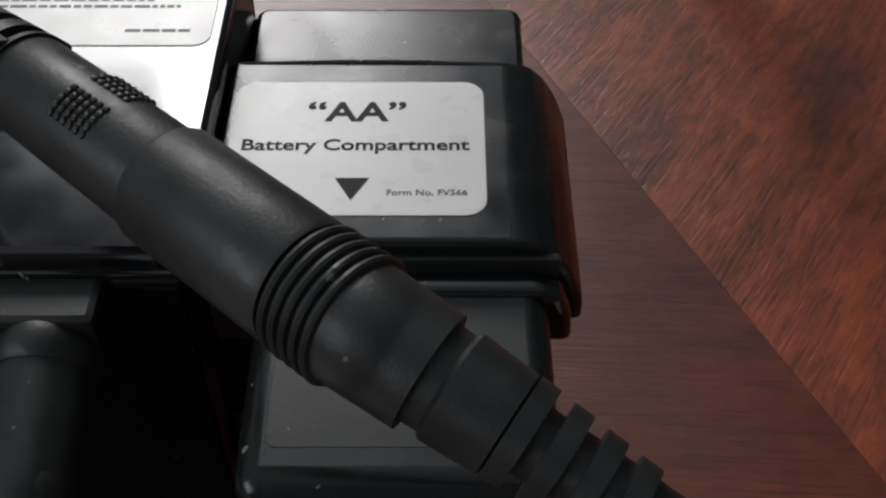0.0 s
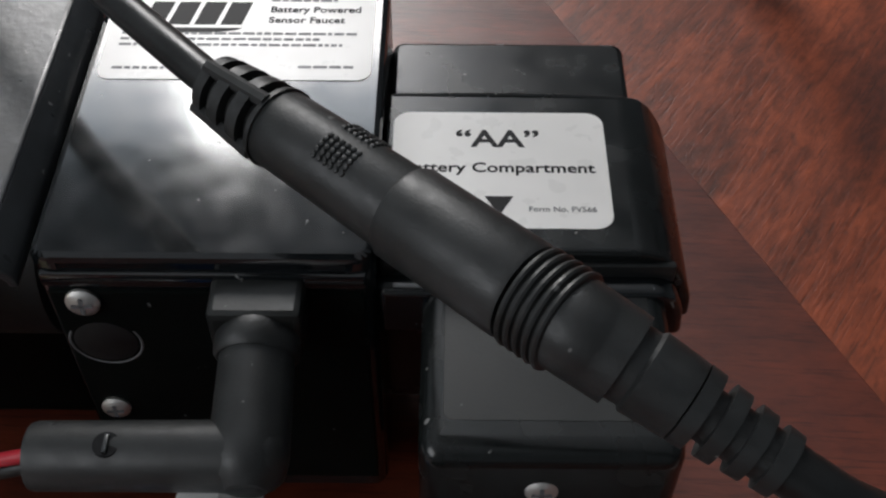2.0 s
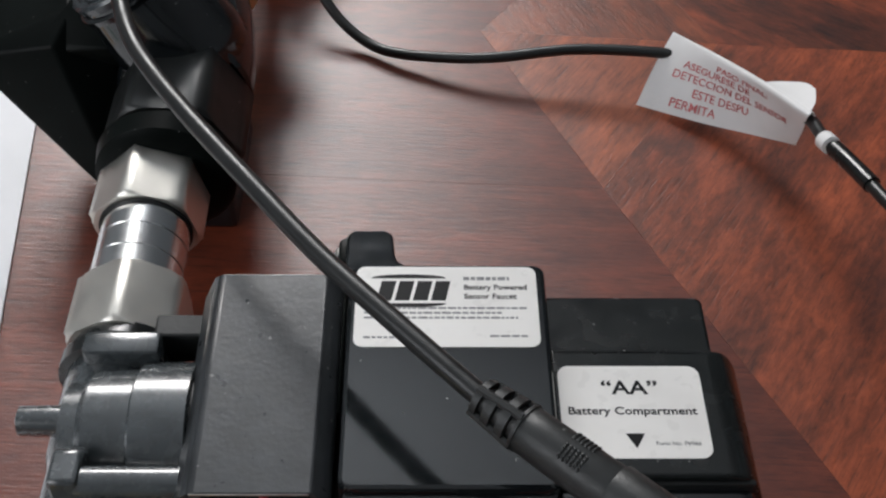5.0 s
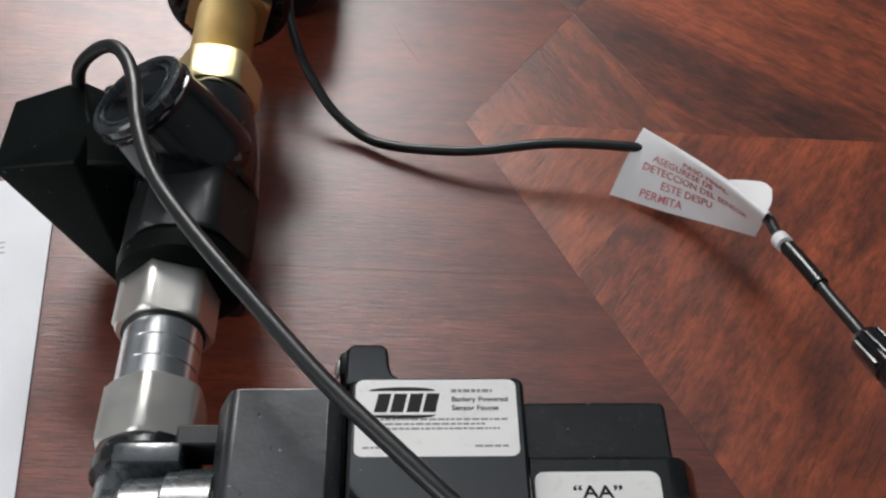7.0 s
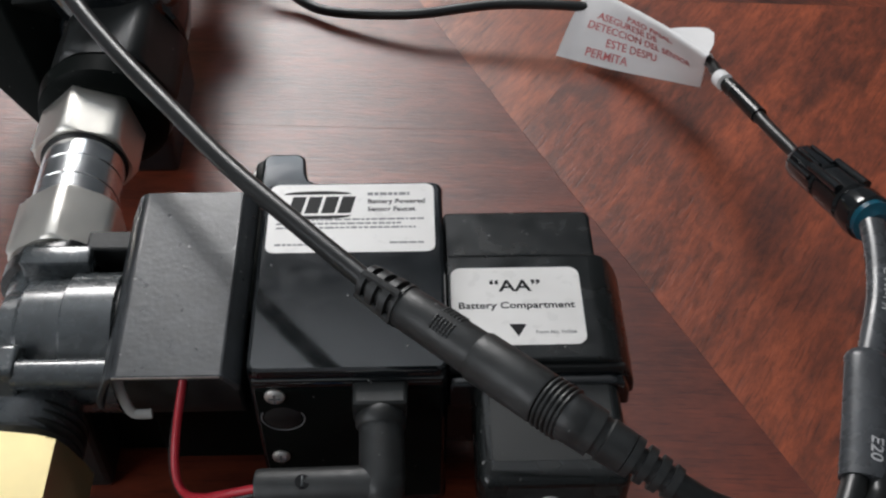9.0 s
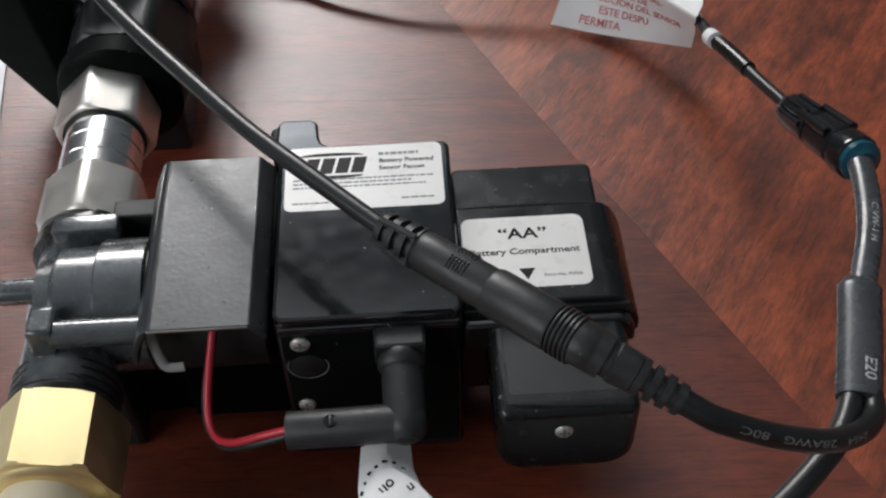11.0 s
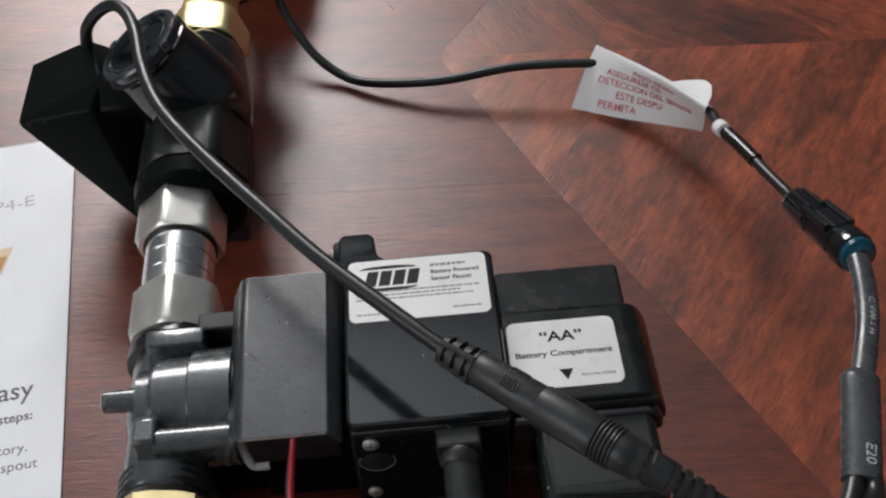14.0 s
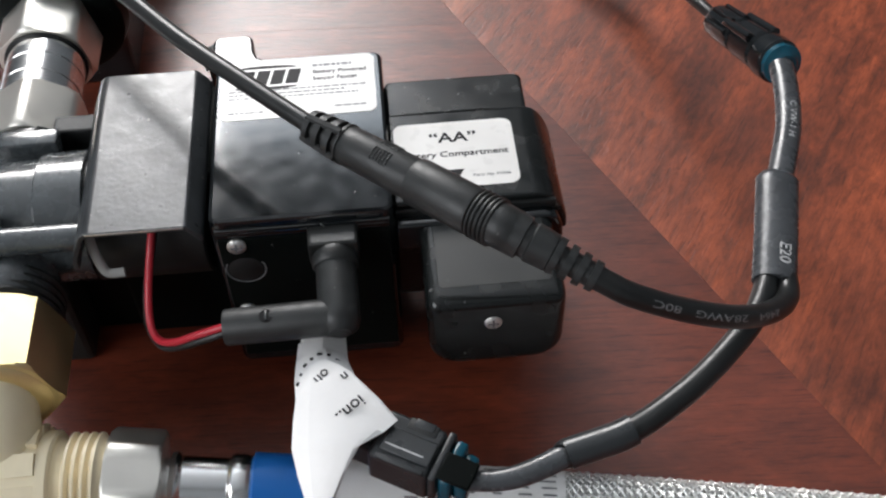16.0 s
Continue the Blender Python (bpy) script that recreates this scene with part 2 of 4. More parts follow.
LEADINK = material("faded_white_ink", (0.20, 0.20, 0.20), 0.5, tone=0.3, tone_scale=700)
WHITEINK = material("white_ink", (0.55, 0.55, 0.55), 0.5, tone=0.2, tone_scale=600)
RED = material("red_wire", (0.54, 0.028, 0.045), 0.32, tone=0.1)
GREYWIRE = material("grey_plastic", (0.30, 0.30, 0.29), 0.4, tone=0.1)
BLUE = material("blue_collar", (0.014, 0.16, 0.54), 0.3, grain=0.08, grain_scale=500, tone=0.1)
TEAL = material("teal_seal", (0.007, 0.075, 0.115), 0.2, tone=0.2, tone_scale=300)
WIRE = material("braid_wire", (0.84, 0.84, 0.82), 0.46, metal=1.0, tone=0.12, tone_scale=900, rough_var=0.06)
# room dimness is put into this dark bluish colour, to cut bounce light
WALL = material("dimmed_wall_paint", (0.30, 0.325, 0.345), 0.8, grain=0.1, grain_scale=120, tone=0.03, tone_scale=3)
# blue of the daylight on the white ceiling, put into its colour
CEILING = material("daylit_ceiling_paint", (0.76, 0.81, 0.86), 0.85, grain=0.1, grain_scale=120, tone=0.03, tone_scale=3)
FLOORMAT = material("floor_carpet", (0.16, 0.14, 0.12), 0.9, grain=0.5, grain_scale=300, tone=0.15, tone_scale=20)
GLASS = bpy.data.materials.new("window_glass")
GLASS.use_nodes = True
GLASS.node_tree.nodes["Principled BSDF"].inputs["Transmission Weight"].default_value = 1
GLASS.node_tree.nodes["Principled BSDF"].inputs["Roughness"].default_value = 0.02

MM = 0.001


# ---------------------------------------------------------------- mesh helpers (millimetres)
def thing(name, at, label, category, group="", kind=""):
    ob = new(name)
    ob.location = Vector(at) * MM
    return tagged(ob, label, category, group, kind)


def part(name, bm, mat, parent, label="", smooth=40):
    """One bmesh in world millimetres, as a mesh under its thing or part."""
    bmesh.ops.recalc_face_normals(bm, faces=bm.faces)
    for f in bm.faces:
        f.smooth = bool(smooth) and (len(f.verts) == 3 or f.calc_area() < 16 or min(e.calc_length() for e in f.edges) < 4.2) and len(f.verts) < 5
    for v in bm.verts:
        v.co *= MM
    me = bpy.data.meshes.new(name)
    if smooth:
        lim = radians(smooth)
        for e in bm.edges:
            if len(e.link_faces) == 2 and e.calc_face_angle(0) > lim:
                e.smooth = False
    bm.to_mesh(me)
    bm.free()
    me.materials.append(mat)
    ob = new(name, me)
    if parent is not None:
        base = Vector((0, 0, 0))
        p = parent
        while p is not None:
            base += p.location
            p = p.parent
        me.transform(Matrix.Translation(-base))
        ob.parent = parent
    if label:
        ob["label"] = label
    return ob


def box(x0, x1, y0, y1, z0, z1, bevel=0.0, seg=3, bm=None):
    bm = bm or bmesh.new()
    made = bmesh.ops.create_cube(bm, size=1)["verts"]
    for v in made:
        v.co = Vector(((x0 + x1) / 2 + v.co.x * (x1 - x0), (y0 + y1) / 2 + v.co.y * (y1 - y0), (z0 + z1) / 2 + v.co.z * (z1 - z0)))
    if bevel:
        edges = {e for v in made for e in v.link_edges}
        bmesh.ops.bevel(bm, geom=list(edges), offset=bevel, segments=seg, affect="EDGES", profile=0.5)
    return bm


def prism(outline, lo, hi, axis, bevel=0.0, seg=3):
    """Outline of 2D points pushed along an axis: x takes (y, z), y takes (x, z), z takes (x, y)."""
    bm = bmesh.new()
    put = {"x": lambda a, b, c: (c, a, b), "y": lambda a, b, c: (a, c, b), "z": lambda a, b, c: (a, b, c)}[axis]
    low = [bm.verts.new(put(a, b, lo)) for a, b in outline]
    top = [bm.verts.new(put(a, b, hi)) for a, b in outline]
    k = len(outline)
    bm.faces.new(low), bm.faces.new(top)
    for i in range(k):
        bm.faces.new((low[i], low[(i + 1) % k], top[(i + 1) % k], top[i]))
    bmesh.ops.recalc_face_normals(bm, faces=bm.faces)
    if bevel:
        bmesh.ops.bevel(bm, geom=list(bm.edges), offset=bevel, segments=seg, affect="EDGES", profile=0.5)
    return bm


def rounded(x0, x1, y0, y1, r, k=6):
    pts = []
    for cx, cy, a0 in ((x1 - r, y1 - r, 0), (x0 + r, y1 - r, 90), (x0 + r, y0 + r, 180), (x1 - r, y0 + r, 270)):
        for i in range(k + 1):
            a = radians(a0 + 90 * i / k)
            pts.append((cx + r * math.cos(a), cy + r * math.sin(a)))
    return pts


def axes(direction):
    d = Vector(direction).normalized()
    side = d.cross(Vector((0, 0, 1)))
    side = Vector((1, 0, 0)) if side.length < 1e-4 else side.normalized()
    return d, side, side.cross(d)


def lathe(start, direction, profile, seg=40, bm=None, flat=1.0):
    """Turned body: profile of (distance, radius) along a direction; flat squashes it upright."""
    bm = bm or bmesh.new()
    d, u, w = axes(direction)
    o = Vector(start)
    rings = []
    for s, r in profile:
        rings.append([bm.verts.new(o + d * s + (u * math.cos(2 * math.pi * i / seg) + w * math.sin(2 * math.pi * i / seg) * flat) * max(r, 0.01))
                      for i in range(seg)])
    for a, b in zip(rings, rings[1:]):
        for i in range(seg):
            bm.faces.new((a[i], a[(i + 1) % seg], b[(i + 1) % seg], b[i]))
    bm.faces.new(rings[0]), bm.faces.new(rings[-1])
    return bm


def smooth_path(pts, per=8):
    p = [Vector(q) for q in pts]
    p = [p[0] * 2 - p[1]] + p + [p[-1] * 2 - p[-2]]
    out = []
    for i in range(1, len(p) - 2):
        for k in range(per):
            t = k / per
            a, b, c, d = p[i - 1], p[i], p[i + 1], p[i + 2]
            out.append(0.5 * (2 * b + (c - a) * t + (2 * a - 5 * b + 4 * c - d) * t * t + (3 * b - a - 3 * c + d) * t ** 3))
    return out + [p[-2]]


def tube(pts, r, seg=14, per=8, bm=None, flat=1.0, radii=None):
    bm = bm or bmesh.new()
    path = smooth_path(pts, per)
    up = Vector((0, 0, 1))
    rings = []
    for i, q in enumerate(path):
        d = (path[min(i + 1, len(path) - 1)] - path[max(i - 1, 0)]).normalized()
        u = d.cross(up).normalized() if i == 0 else (u - d * u.dot(d)).normalized()
        w = u.cross(d)
        rr = radii[0] + (radii[1] - radii[0]) * i / (len(path) - 1) if radii else r
        rings.append([bm.verts.new(q + (u * math.cos(2 * math.pi * k / seg) + w * math.sin(2 * math.pi * k / seg) * flat) * rr) for k in range(seg)])
    for a, b in zip(rings, rings[1:]):
        for k in range(seg):
            bm.faces.new((a[k], a[(k + 1) % seg], b[(k + 1) % seg], b[k]))
    bm.faces.new(rings[0]), bm.faces.new(rings[-1])
    return bm


def hex_nut(centre, direction, length, r, turn=0.0, chamfer=1.2):
    """Hexagon nut with turned chamfers on both ends; turn in degrees."""
    bm = bmesh.new()
    d, u, w = axes(direction)
    o = Vector(centre)
    inner = r * 0.9
    rings = []
    sub = 8
    for s in (-length / 2, -length / 2 + chamfer * 0.35, -length / 2 + chamfer, length / 2 - chamfer, length / 2 - chamfer * 0.35, length / 2):
        ring = []
        for i in range(6 * sub):
            a = 2 * math.pi * i / (6 * sub)
            local = (a % (math.pi / 3)) - math.pi / 6
            rr = r * math.cos(math.pi / 6) / math.cos(local)
            depth = min(abs(s + length / 2), abs(length / 2 - s))
            cap = inner + (r - inner) * min(1.0, depth / chamfer) if depth < chamfer else r
            rr = min(rr, cap)
            b = a + radians(turn)
            ring.append(bm.verts.new(o + d * s + (u * math.cos(b) + w * math.sin(b)) * rr))
        rings.append(ring)
    k = 6 * sub
    for a, b in zip(rings, rings[1:]):
        for i in range(k):
            bm.faces.new((a[i], a[(i + 1) % k], b[(i + 1) % k], b[i]))
    bm.faces.new(rings[0]), bm.faces.new(rings[-1])
    return bm


def sheet(rows, thick, per=6):
    """A thin curved sheet through rows of 3D points, with thickness."""
    bm = bmesh.new()
    grid = [smooth_path(r, per) for r in rows]
    cols = list(zip(*grid))
    cols = [smooth_path(c, per) for c in cols]
    front = [[bm.verts.new(p) for p in c] for c in cols]
    for a, b in zip(front, front[1:]):
        for i in range(len(a) - 1):
            bm.faces.new((a[i], a[i + 1], b[i + 1], b[i]))
    bmesh.ops.recalc_face_normals(bm, faces=bm.faces)
    bmesh.ops.solidify(bm, geom=list(bm.faces), thickness=thick)
    return bm


def letters(body, size, m, bold=0.0, align="CENTER", stretch=1.0, thick=0.02):
    """Text as a bmesh in millimetres, lying in the xy plane of the pose m (whose place is in millimetres)."""
    cu = bpy.data.curves.new("text", "FONT")
    cu.body, cu.size, cu.align_x, cu.align_y = body, size, align, "CENTER"
    cu.offset, cu.resolution_u, cu.extrude = bold * size, 3, thick
    ob = bpy.data.objects.new("text", cu)
    scene.collection.objects.link(ob)
    me = bpy.data.meshes.new_from_object(ob.evaluated_get(bpy.context.evaluated_depsgraph_get()))
    bm = bmesh.new()
    bm.from_mesh(me)
    bm.transform(m @ Matrix.Diagonal((stretch, 1, 1, 1)))
    bpy.data.objects.remove(ob)
    bpy.data.curves.remove(cu)
    bpy.data.meshes.remove(me)
    return bm


def bars(rows, m, z=0.0, thick=0.03):
    """Plain bars (x0, x1, y, height) on the plane of the pose m."""
    bm = bmesh.new()
    for x0, x1, y, h in rows:
        box(x0, x1, y - h / 2, y + h / 2, z, z + thick, bm=bm)
    bm.transform(m)
    return bm


def merge(bm, other):
    me = bpy.data.meshes.new("t")
    other.to_mesh(me)
    other.free()
    bm.from_mesh(me)
    bpy.data.meshes.remove(me)
    return bm


def at(x, y, z, rx=0, ry=0, rz=0):
    return Matrix.LocRotScale((x, y, z), Euler([radians(a) for a in (rx, ry, rz)]), None)


def phillips(centre, direction, r, parent, name="screw"):
    head = lathe(centre, direction, [(0, r), (0.5, r), (0.9, r * 0.8), (1.15, r * 0.35), (1.2, 0)], 24)
    ob = part(name, head, SCREW, parent, "zinc cross-head screw")
    d, u, w = axes(direction)
    cross = bmesh.new()
    for a, b in ((u, w), (w, u)):
        c = Vector(centre) + d * 1.1
        q = [c + a * (sa * r * 0.6) + b * (sb * r * 0.13) + d * h for h in (0.0, 0.12) for sa, sb in ((-1, -1), (1, -1), (1, 1), (-1, 1))]
        v = [cross.verts.new(p) for p in q]
        for f in ((0, 1, 2, 3), (4, 5, 6, 7), (0, 1, 5, 4), (1, 2, 6, 5), (2, 3, 7, 6), (3, 0, 4, 7)):
            cross.faces.new([v[i] for i in f])
    # raised grey cross: the dark of the slot, put in as colour
    part("slot_shade", cross, GREYINK, ob, smooth=0)
    return ob


# ---------------------------------------------------------------- room
def slab(name, x0, x1, y0, y1, z0, z1, mat, label, category):
    bm = box(x0 / MM, x1 / MM, y0 / MM, y1 / MM, z0 / MM, z1 / MM)
    ob = part(name, bm, mat, None, smooth=0)
    return tagged(ob, label, category, kind="structure")


T = 0.12
slab("floor", ROOM_X0 - T, ROOM_X1 + T, ROOM_Y0 - T, ROOM_Y1 + T, FLOOR - T, FLOOR, FLOORMAT, "plain brown carpeted floor under the table", "floor")
slab("ceiling", ROOM_X0 - T, ROOM_X1 + T, ROOM_Y0 - T, ROOM_Y1 + T, CEIL, CEIL + T, CEILING, "plain white ceiling over the table, tinted with daylight blue", "ceiling")
# walls out of view, darkened so black front faces reflect little
slab("wall_east", ROOM_X1, ROOM_X1 + T, ROOM_Y0, ROOM_Y1, FLOOR, CEIL, WALL, "plain painted wall, coloured dark to cut bounce light", "wall")
slab("wall_south", ROOM_X0 - T, ROOM_X1 + T, ROOM_Y0 - T, ROOM_Y0, FLOOR, CEIL, WALL, "plain painted wall, coloured dark to cut bounce light", "wall")


def pierced_wall(name, pieces, label):
    bm = bmesh.new()
    for p in pieces:
        box(*[a / MM for a in p], bm=bm)
    ob = part(name, bm, WALL, None, smooth=0)
    return tagged(ob, label, "wall", kind="structure")


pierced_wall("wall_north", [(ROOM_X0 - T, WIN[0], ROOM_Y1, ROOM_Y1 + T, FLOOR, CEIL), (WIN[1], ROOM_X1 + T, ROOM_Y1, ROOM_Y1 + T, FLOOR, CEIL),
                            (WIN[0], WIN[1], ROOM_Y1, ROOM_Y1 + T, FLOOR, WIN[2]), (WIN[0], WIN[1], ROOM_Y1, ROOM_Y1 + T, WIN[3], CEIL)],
             "painted wall, coloured dark to cut bounce light, with a daylight opening")
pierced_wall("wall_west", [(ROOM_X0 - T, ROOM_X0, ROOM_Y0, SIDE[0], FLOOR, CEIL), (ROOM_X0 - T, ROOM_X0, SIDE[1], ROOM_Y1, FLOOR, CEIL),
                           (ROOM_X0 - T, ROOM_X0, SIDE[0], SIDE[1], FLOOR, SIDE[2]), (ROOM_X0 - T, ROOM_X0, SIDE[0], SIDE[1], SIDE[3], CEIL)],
             "painted wall, coloured dark to cut bounce light, with a daylight opening")

# ---------------------------------------------------------------- table
table = thing("dining_table", (0, 0, -750), "dark mahogany dining table with diamond-patterned veneer top", "table")
TX0, TX1, TY0, TY1 = -520, 900, -420, 1000
top = part("tabletop", box(TX0, TX1, TY0, TY1, -32, -1.2, 3), WOOD, table)
for lx in (TX0 + 70, TX1 - 70):
    for ly in (TY0 + 70, TY1 - 70):
        part("leg", lathe((lx, ly, -750), (0, 0, 1), [(0, 22), (60, 30), (500, 42), (640, 46), (718, 46)], 20), WOOD, table)

for ends in (((-65.7, 384.8), (-60.2, 371.0), (-53.4, 356.7)), ((-50.4, 379.0), (-48.5, 374.5), (-48.2, 372.0)), ((15.4, 186.0), (16.0, 185.4), (16.4, 185.2))):
    part("scratch", tube([(x, y, -0.02) for x, y in ends], 0.16, 6, 4), PALEWOOD, table, "short pale scratch in the lacquer")

# ---------------------------------------------------------------- control box
ctrl = thing("control_box", (-50, 110, 0), "glossy black plastic faucet control box with white printed label", "control box")
part("housing", prism(rounded(-74, -28, 81, 141, 2.6, 4), 9.0, 69, "z", 1.1, 2), GLOSS, ctrl)
part("foot", box(-73.6, -28.6, 92, 138, 0, 9.4, 1, 2), MATTE, ctrl)
part("front_ledge", box(-73, -29, 80.3, 83, 63.6, 66.4, 0.6, 2), GLOSS, ctrl)
part("mounting_lug", prism([(-75.2, 139), (-58.6, 139), (-60.6, 140.7), (-62.6, 142.2), (-63.4, 144.4), (-63.9, 150.4), (-65.6, 152), (-73.4, 152), (-75.0, 150.6)], 44, 68.9, "z", 0.8, 2), GLOSS, ctrl)
part("lug_wing", prism([(-77.0, 144), (-74, 142), (-74, 152), (-77.0, 150)], 56, 67.4, "z", 0.6, 2), DULL, ctrl)
phillips((-77.1, 147.0, 64.0), (-1, 0, 0.15), 2.6, ctrl, "lug_screw")
phillips((-68, 80.4, 60.6), (0, -1, 0.1), 2.4, ctrl)
phillips((-69, 80.4, 34.5), (0, -1, 0.1), 2.2, ctrl)
part("sensor_plug", lathe((-67, 81.4, 51), (0, -1, 0), [(0, 4.8), (0.7, 4.8), (1.0, 4.4), (1.02, 0)], 32), MATTE, ctrl)
arc = [(-67 + 5.1 * math.cos(radians(a)), 80.6, 51 + 5.1 * math.sin(radians(a))) for a in range(150, 391, 16)]
part("ring_mark", tube(arc, 0.22, 6, 2), GREYINK, ctrl, "thin pale ring moulding")
part("front_panel", box(-72.6, -29.4, 80.5, 81.6, 13, 62.6, 0.4, 2), DULL, ctrl)
part("socket_nut", box(-49.9, -37.3, 74.2, 82, 57.6, 65.6, 1.0, 2), CASE, ctrl)

zl = part("name_label", prism(rounded(-72.2, -30.2, 116.6, 140, 2.2), 69.0, 69.14, "z"), LABEL, ctrl, "white vinyl name label with black print", 0)
LZ = at(0, 0, 69.15)
mark = bmesh.new()
for i, x in enumerate((-67.4, -63.2, -59.0, -54.8)):
    q = [(x, 129.8), (x + 3.4, 129.8), (x + 4.6, 135.6), (x + 1.2, 135.6)]
    inner = prism(q, 69.15, 69.18, "z")
    merge(mark, inner)
part("brand_mark", mark, INK, zl, "plain slanted black brand blocks", 0)
oval = bmesh.new()
for s, y0 in ((1, 136.2), (-1, 129.2)):
    n_ = 24
    lo, hi = [], []
    for i in range(n_ + 1):
        u = -1 + 2 * i / n_
        x = -60.0 + 8.8 * u
        c = math.sqrt(max(0.0, 1 - u * u))
        lo.append((x, y0 + s * 0.2))
        hi.append((x, y0 + s * (0.2 + 1.2 * c + 0.05)))
    for i in range(n_):
        v = [oval.verts.new((*p, 69.16)) for p in (lo[i], lo[i + 1], hi[i + 1], hi[i])]
        oval.faces.new(v)
part("brand_oval", oval, INK, zl, smooth=0)
part("heading", merge(letters("Battery Powered", 2.1, at(-47.2, 133.7, 69.17), 0.02, "LEFT", 1.02),
                      letters("Sensor Faucet", 2.1, at(-47.2, 131.0, 69.17), 0.02, "LEFT", 1.02)), INK, zl, smooth=0)
random.seed(4)
rows = []
for y, x0, x1 in ((136.4, -47.2, -36.5), (127.6, -70, -32.5), (126.2, -70, -38), (124.8, -70, -35), (119.2, -70, -60.5), (119.6, -41.5, -33.0)):
    x = x0
    while x < x1 - 0.5:
        w = min(random.uniform(0.5, 2.2) * (1.5 if y > 130 else 1), x1 - x)
        rows.append((x, x + w, y, 1.0 if y > 130 else 0.55))
        x += w + 0.36
part("small_print", bars(rows, LZ), FINEINK, zl, smooth=0)

# battery compartment, fixed to the side of the box


def shell_rounded(x0, x1, z0, z1, rl, ru, stations):
    """A box along y whose lower and upper edges have their own radii; stations are (inset, y)."""
    bm = bmesh.new()
    rings = []
    for inset, y in stations:
        ring = []
        for cx, cz, r, a0 in ((x1 - ru, z1 - ru, ru, 0), (x0 + ru, z1 - ru, ru, 90), (x0 + rl, z0 + rl, rl, 180), (x1 - rl, z0 + rl, rl, 270)):
            for i in range(7):
                a = radians(a0 + 15 * i)
                rr = max(r - inset, 0.05)
                ring.append(bm.verts.new((cx + rr * math.cos(a), y, cz + rr * math.sin(a))))
        rings.append(ring)
    k = len(rings[0])
    for p, q in zip(rings, rings[1:]):
        for i in range(k):
            bm.faces.new((p[i], p[(i + 1) % k], q[(i + 1) % k], q[i]))
    bm.faces.new(rings[0]), bm.faces.new(rings[-1])
    return bm


part("battery_case", shell_rounded(-21.8, 12.4, 33, 59.2, 8.0, 2.8, ((2.7, 57.4), (1.6, 57.6), (0.8, 58.2), (0.25, 59.2), (0, 60.6), (0, 110), (1.5, 111))),
     SATIN, ctrl, "black plastic battery compartment with rounded edges")
part("case_panel", prism(rounded(-18.6, 9.4, 62.8, 92, 1.2, 4), 58.8, 59.26, "z", 0.04, 1), CASE, ctrl, "matt black panel")
# black support, enlarged to stand for the shadow under the case
part("case_shade_foot", box(-18, 8, 84, 136, 0, 36, 1.5, 2), DULL, ctrl)
part("case_neck", box(-28.5, -20, 92, 138, 20, 56, 1, 2), SATIN, ctrl)
part("case_back", prism(rounded(-28, 11.6, 112, 140.8, 2.2), 30, 57.2, "z", 1.0, 2), SATIN, ctrl)
LIDX = [(-28, 50), (-28, 64.5), (8.6, 64.5), (11.4, 63.8), (13.4, 62.0), (15.4, 58.6), (17.0, 54), (17.2, 50)]
part("lid", prism(LIDX, 86.6, 119.4, "y", 0.9, 3), SATIN, ctrl)
part("lid_lip", prism([(-28, 50.5), (-28, 60.2), (11.5, 60.2), (13.8, 59.0), (15.2, 55.5), (15.6, 50.5)], 82.8, 87.2, "y", 1.1, 3), GLOSS, ctrl)
part("lid_groove", box(-27.6, 13.6, 85.8, 87.0, 59, 62.4, 0.3, 2), MATTE, ctrl)
part("lid_ridge", tube([(-27, 118.6, 64.2), (-8, 118.8, 64.4), (8.6, 118.4, 64.2)], 0.45, 8, 4), SATIN, ctrl)
phillips((-5.8, 57.7, 50.8), (0, -1, 0.15), 2.2, ctrl, "case_screw")
al = part("battery_label", prism(rounded(-26.6, 5.2, 90.8, 114.6, 2.6), 64.5, 64.64, "z"), LABEL, ctrl, "white vinyl label with black lettering", 0)
part("lettering", letters("\u201cAA\u201d", 5.0, at(-10.9, 108.6, 64.67), 0.022, "CENTER", 1.16), INK, al, smooth=0)
part("lettering", letters("Battery Compartment", 2.75, at(-10.9, 102.6, 64.67), 0.018, "CENTER", 1.14), INK, al, smooth=0)
part("arrow", prism([(-13.0, 96.9), (-8.9, 96.9), (-10.95, 93.2)], 64.65, 64.69, "z"), INK, al, smooth=0)
part("form_number", letters("Form No. FV566", 1.35, at(-6.8, 94.4, 64.67), 0.012, "LEFT", 1.05), GREYINK, al, smooth=0)

# ---------------------------------------------------------------- steel bracket over the coil
br = thing("mounting_bracket", (-92, 107, 20), "bent black powder-coated steel bracket beside the control box", "bracket")
part("top_plate", prism([(-103.6, 70.8), (-102.4, 71), (-79.0, 71), (-78.4, 70.8), (-79.2, 69.5), (-103.0, 69.5)], 79, 136, "y", 0.22, 2), POWDER, br, smooth=50)
part("side_flange", prism([(-108.6, 58), (-108.6, 60.5), (-108.2, 62.4), (-105.0, 69.6), (-103.6, 70.8), (-103.0, 69.5), (-104.0, 68.6), (-107.0, 62.0), (-107.3, 60.3), (-107.3, 58)], 79, 136, "y", 0.22, 2), POWDER, br, smooth=50)
part("side_flange", prism([(-78.4, 70.8), (-75.6, 67.2), (-75.2, 66.2), (-75.2, 65.2), (-76.5, 65.2), (-76.5, 66.0), (-79.2, 69.5)], 79, 136, "y", 0.22, 2), POWDER, br, smooth=50)

part("worn_edge", box(-103.2, -79.3, 78.86, 79.3, 70.15, 70.75, 0.1, 2), SCREW, br, "bare worn steel edge")
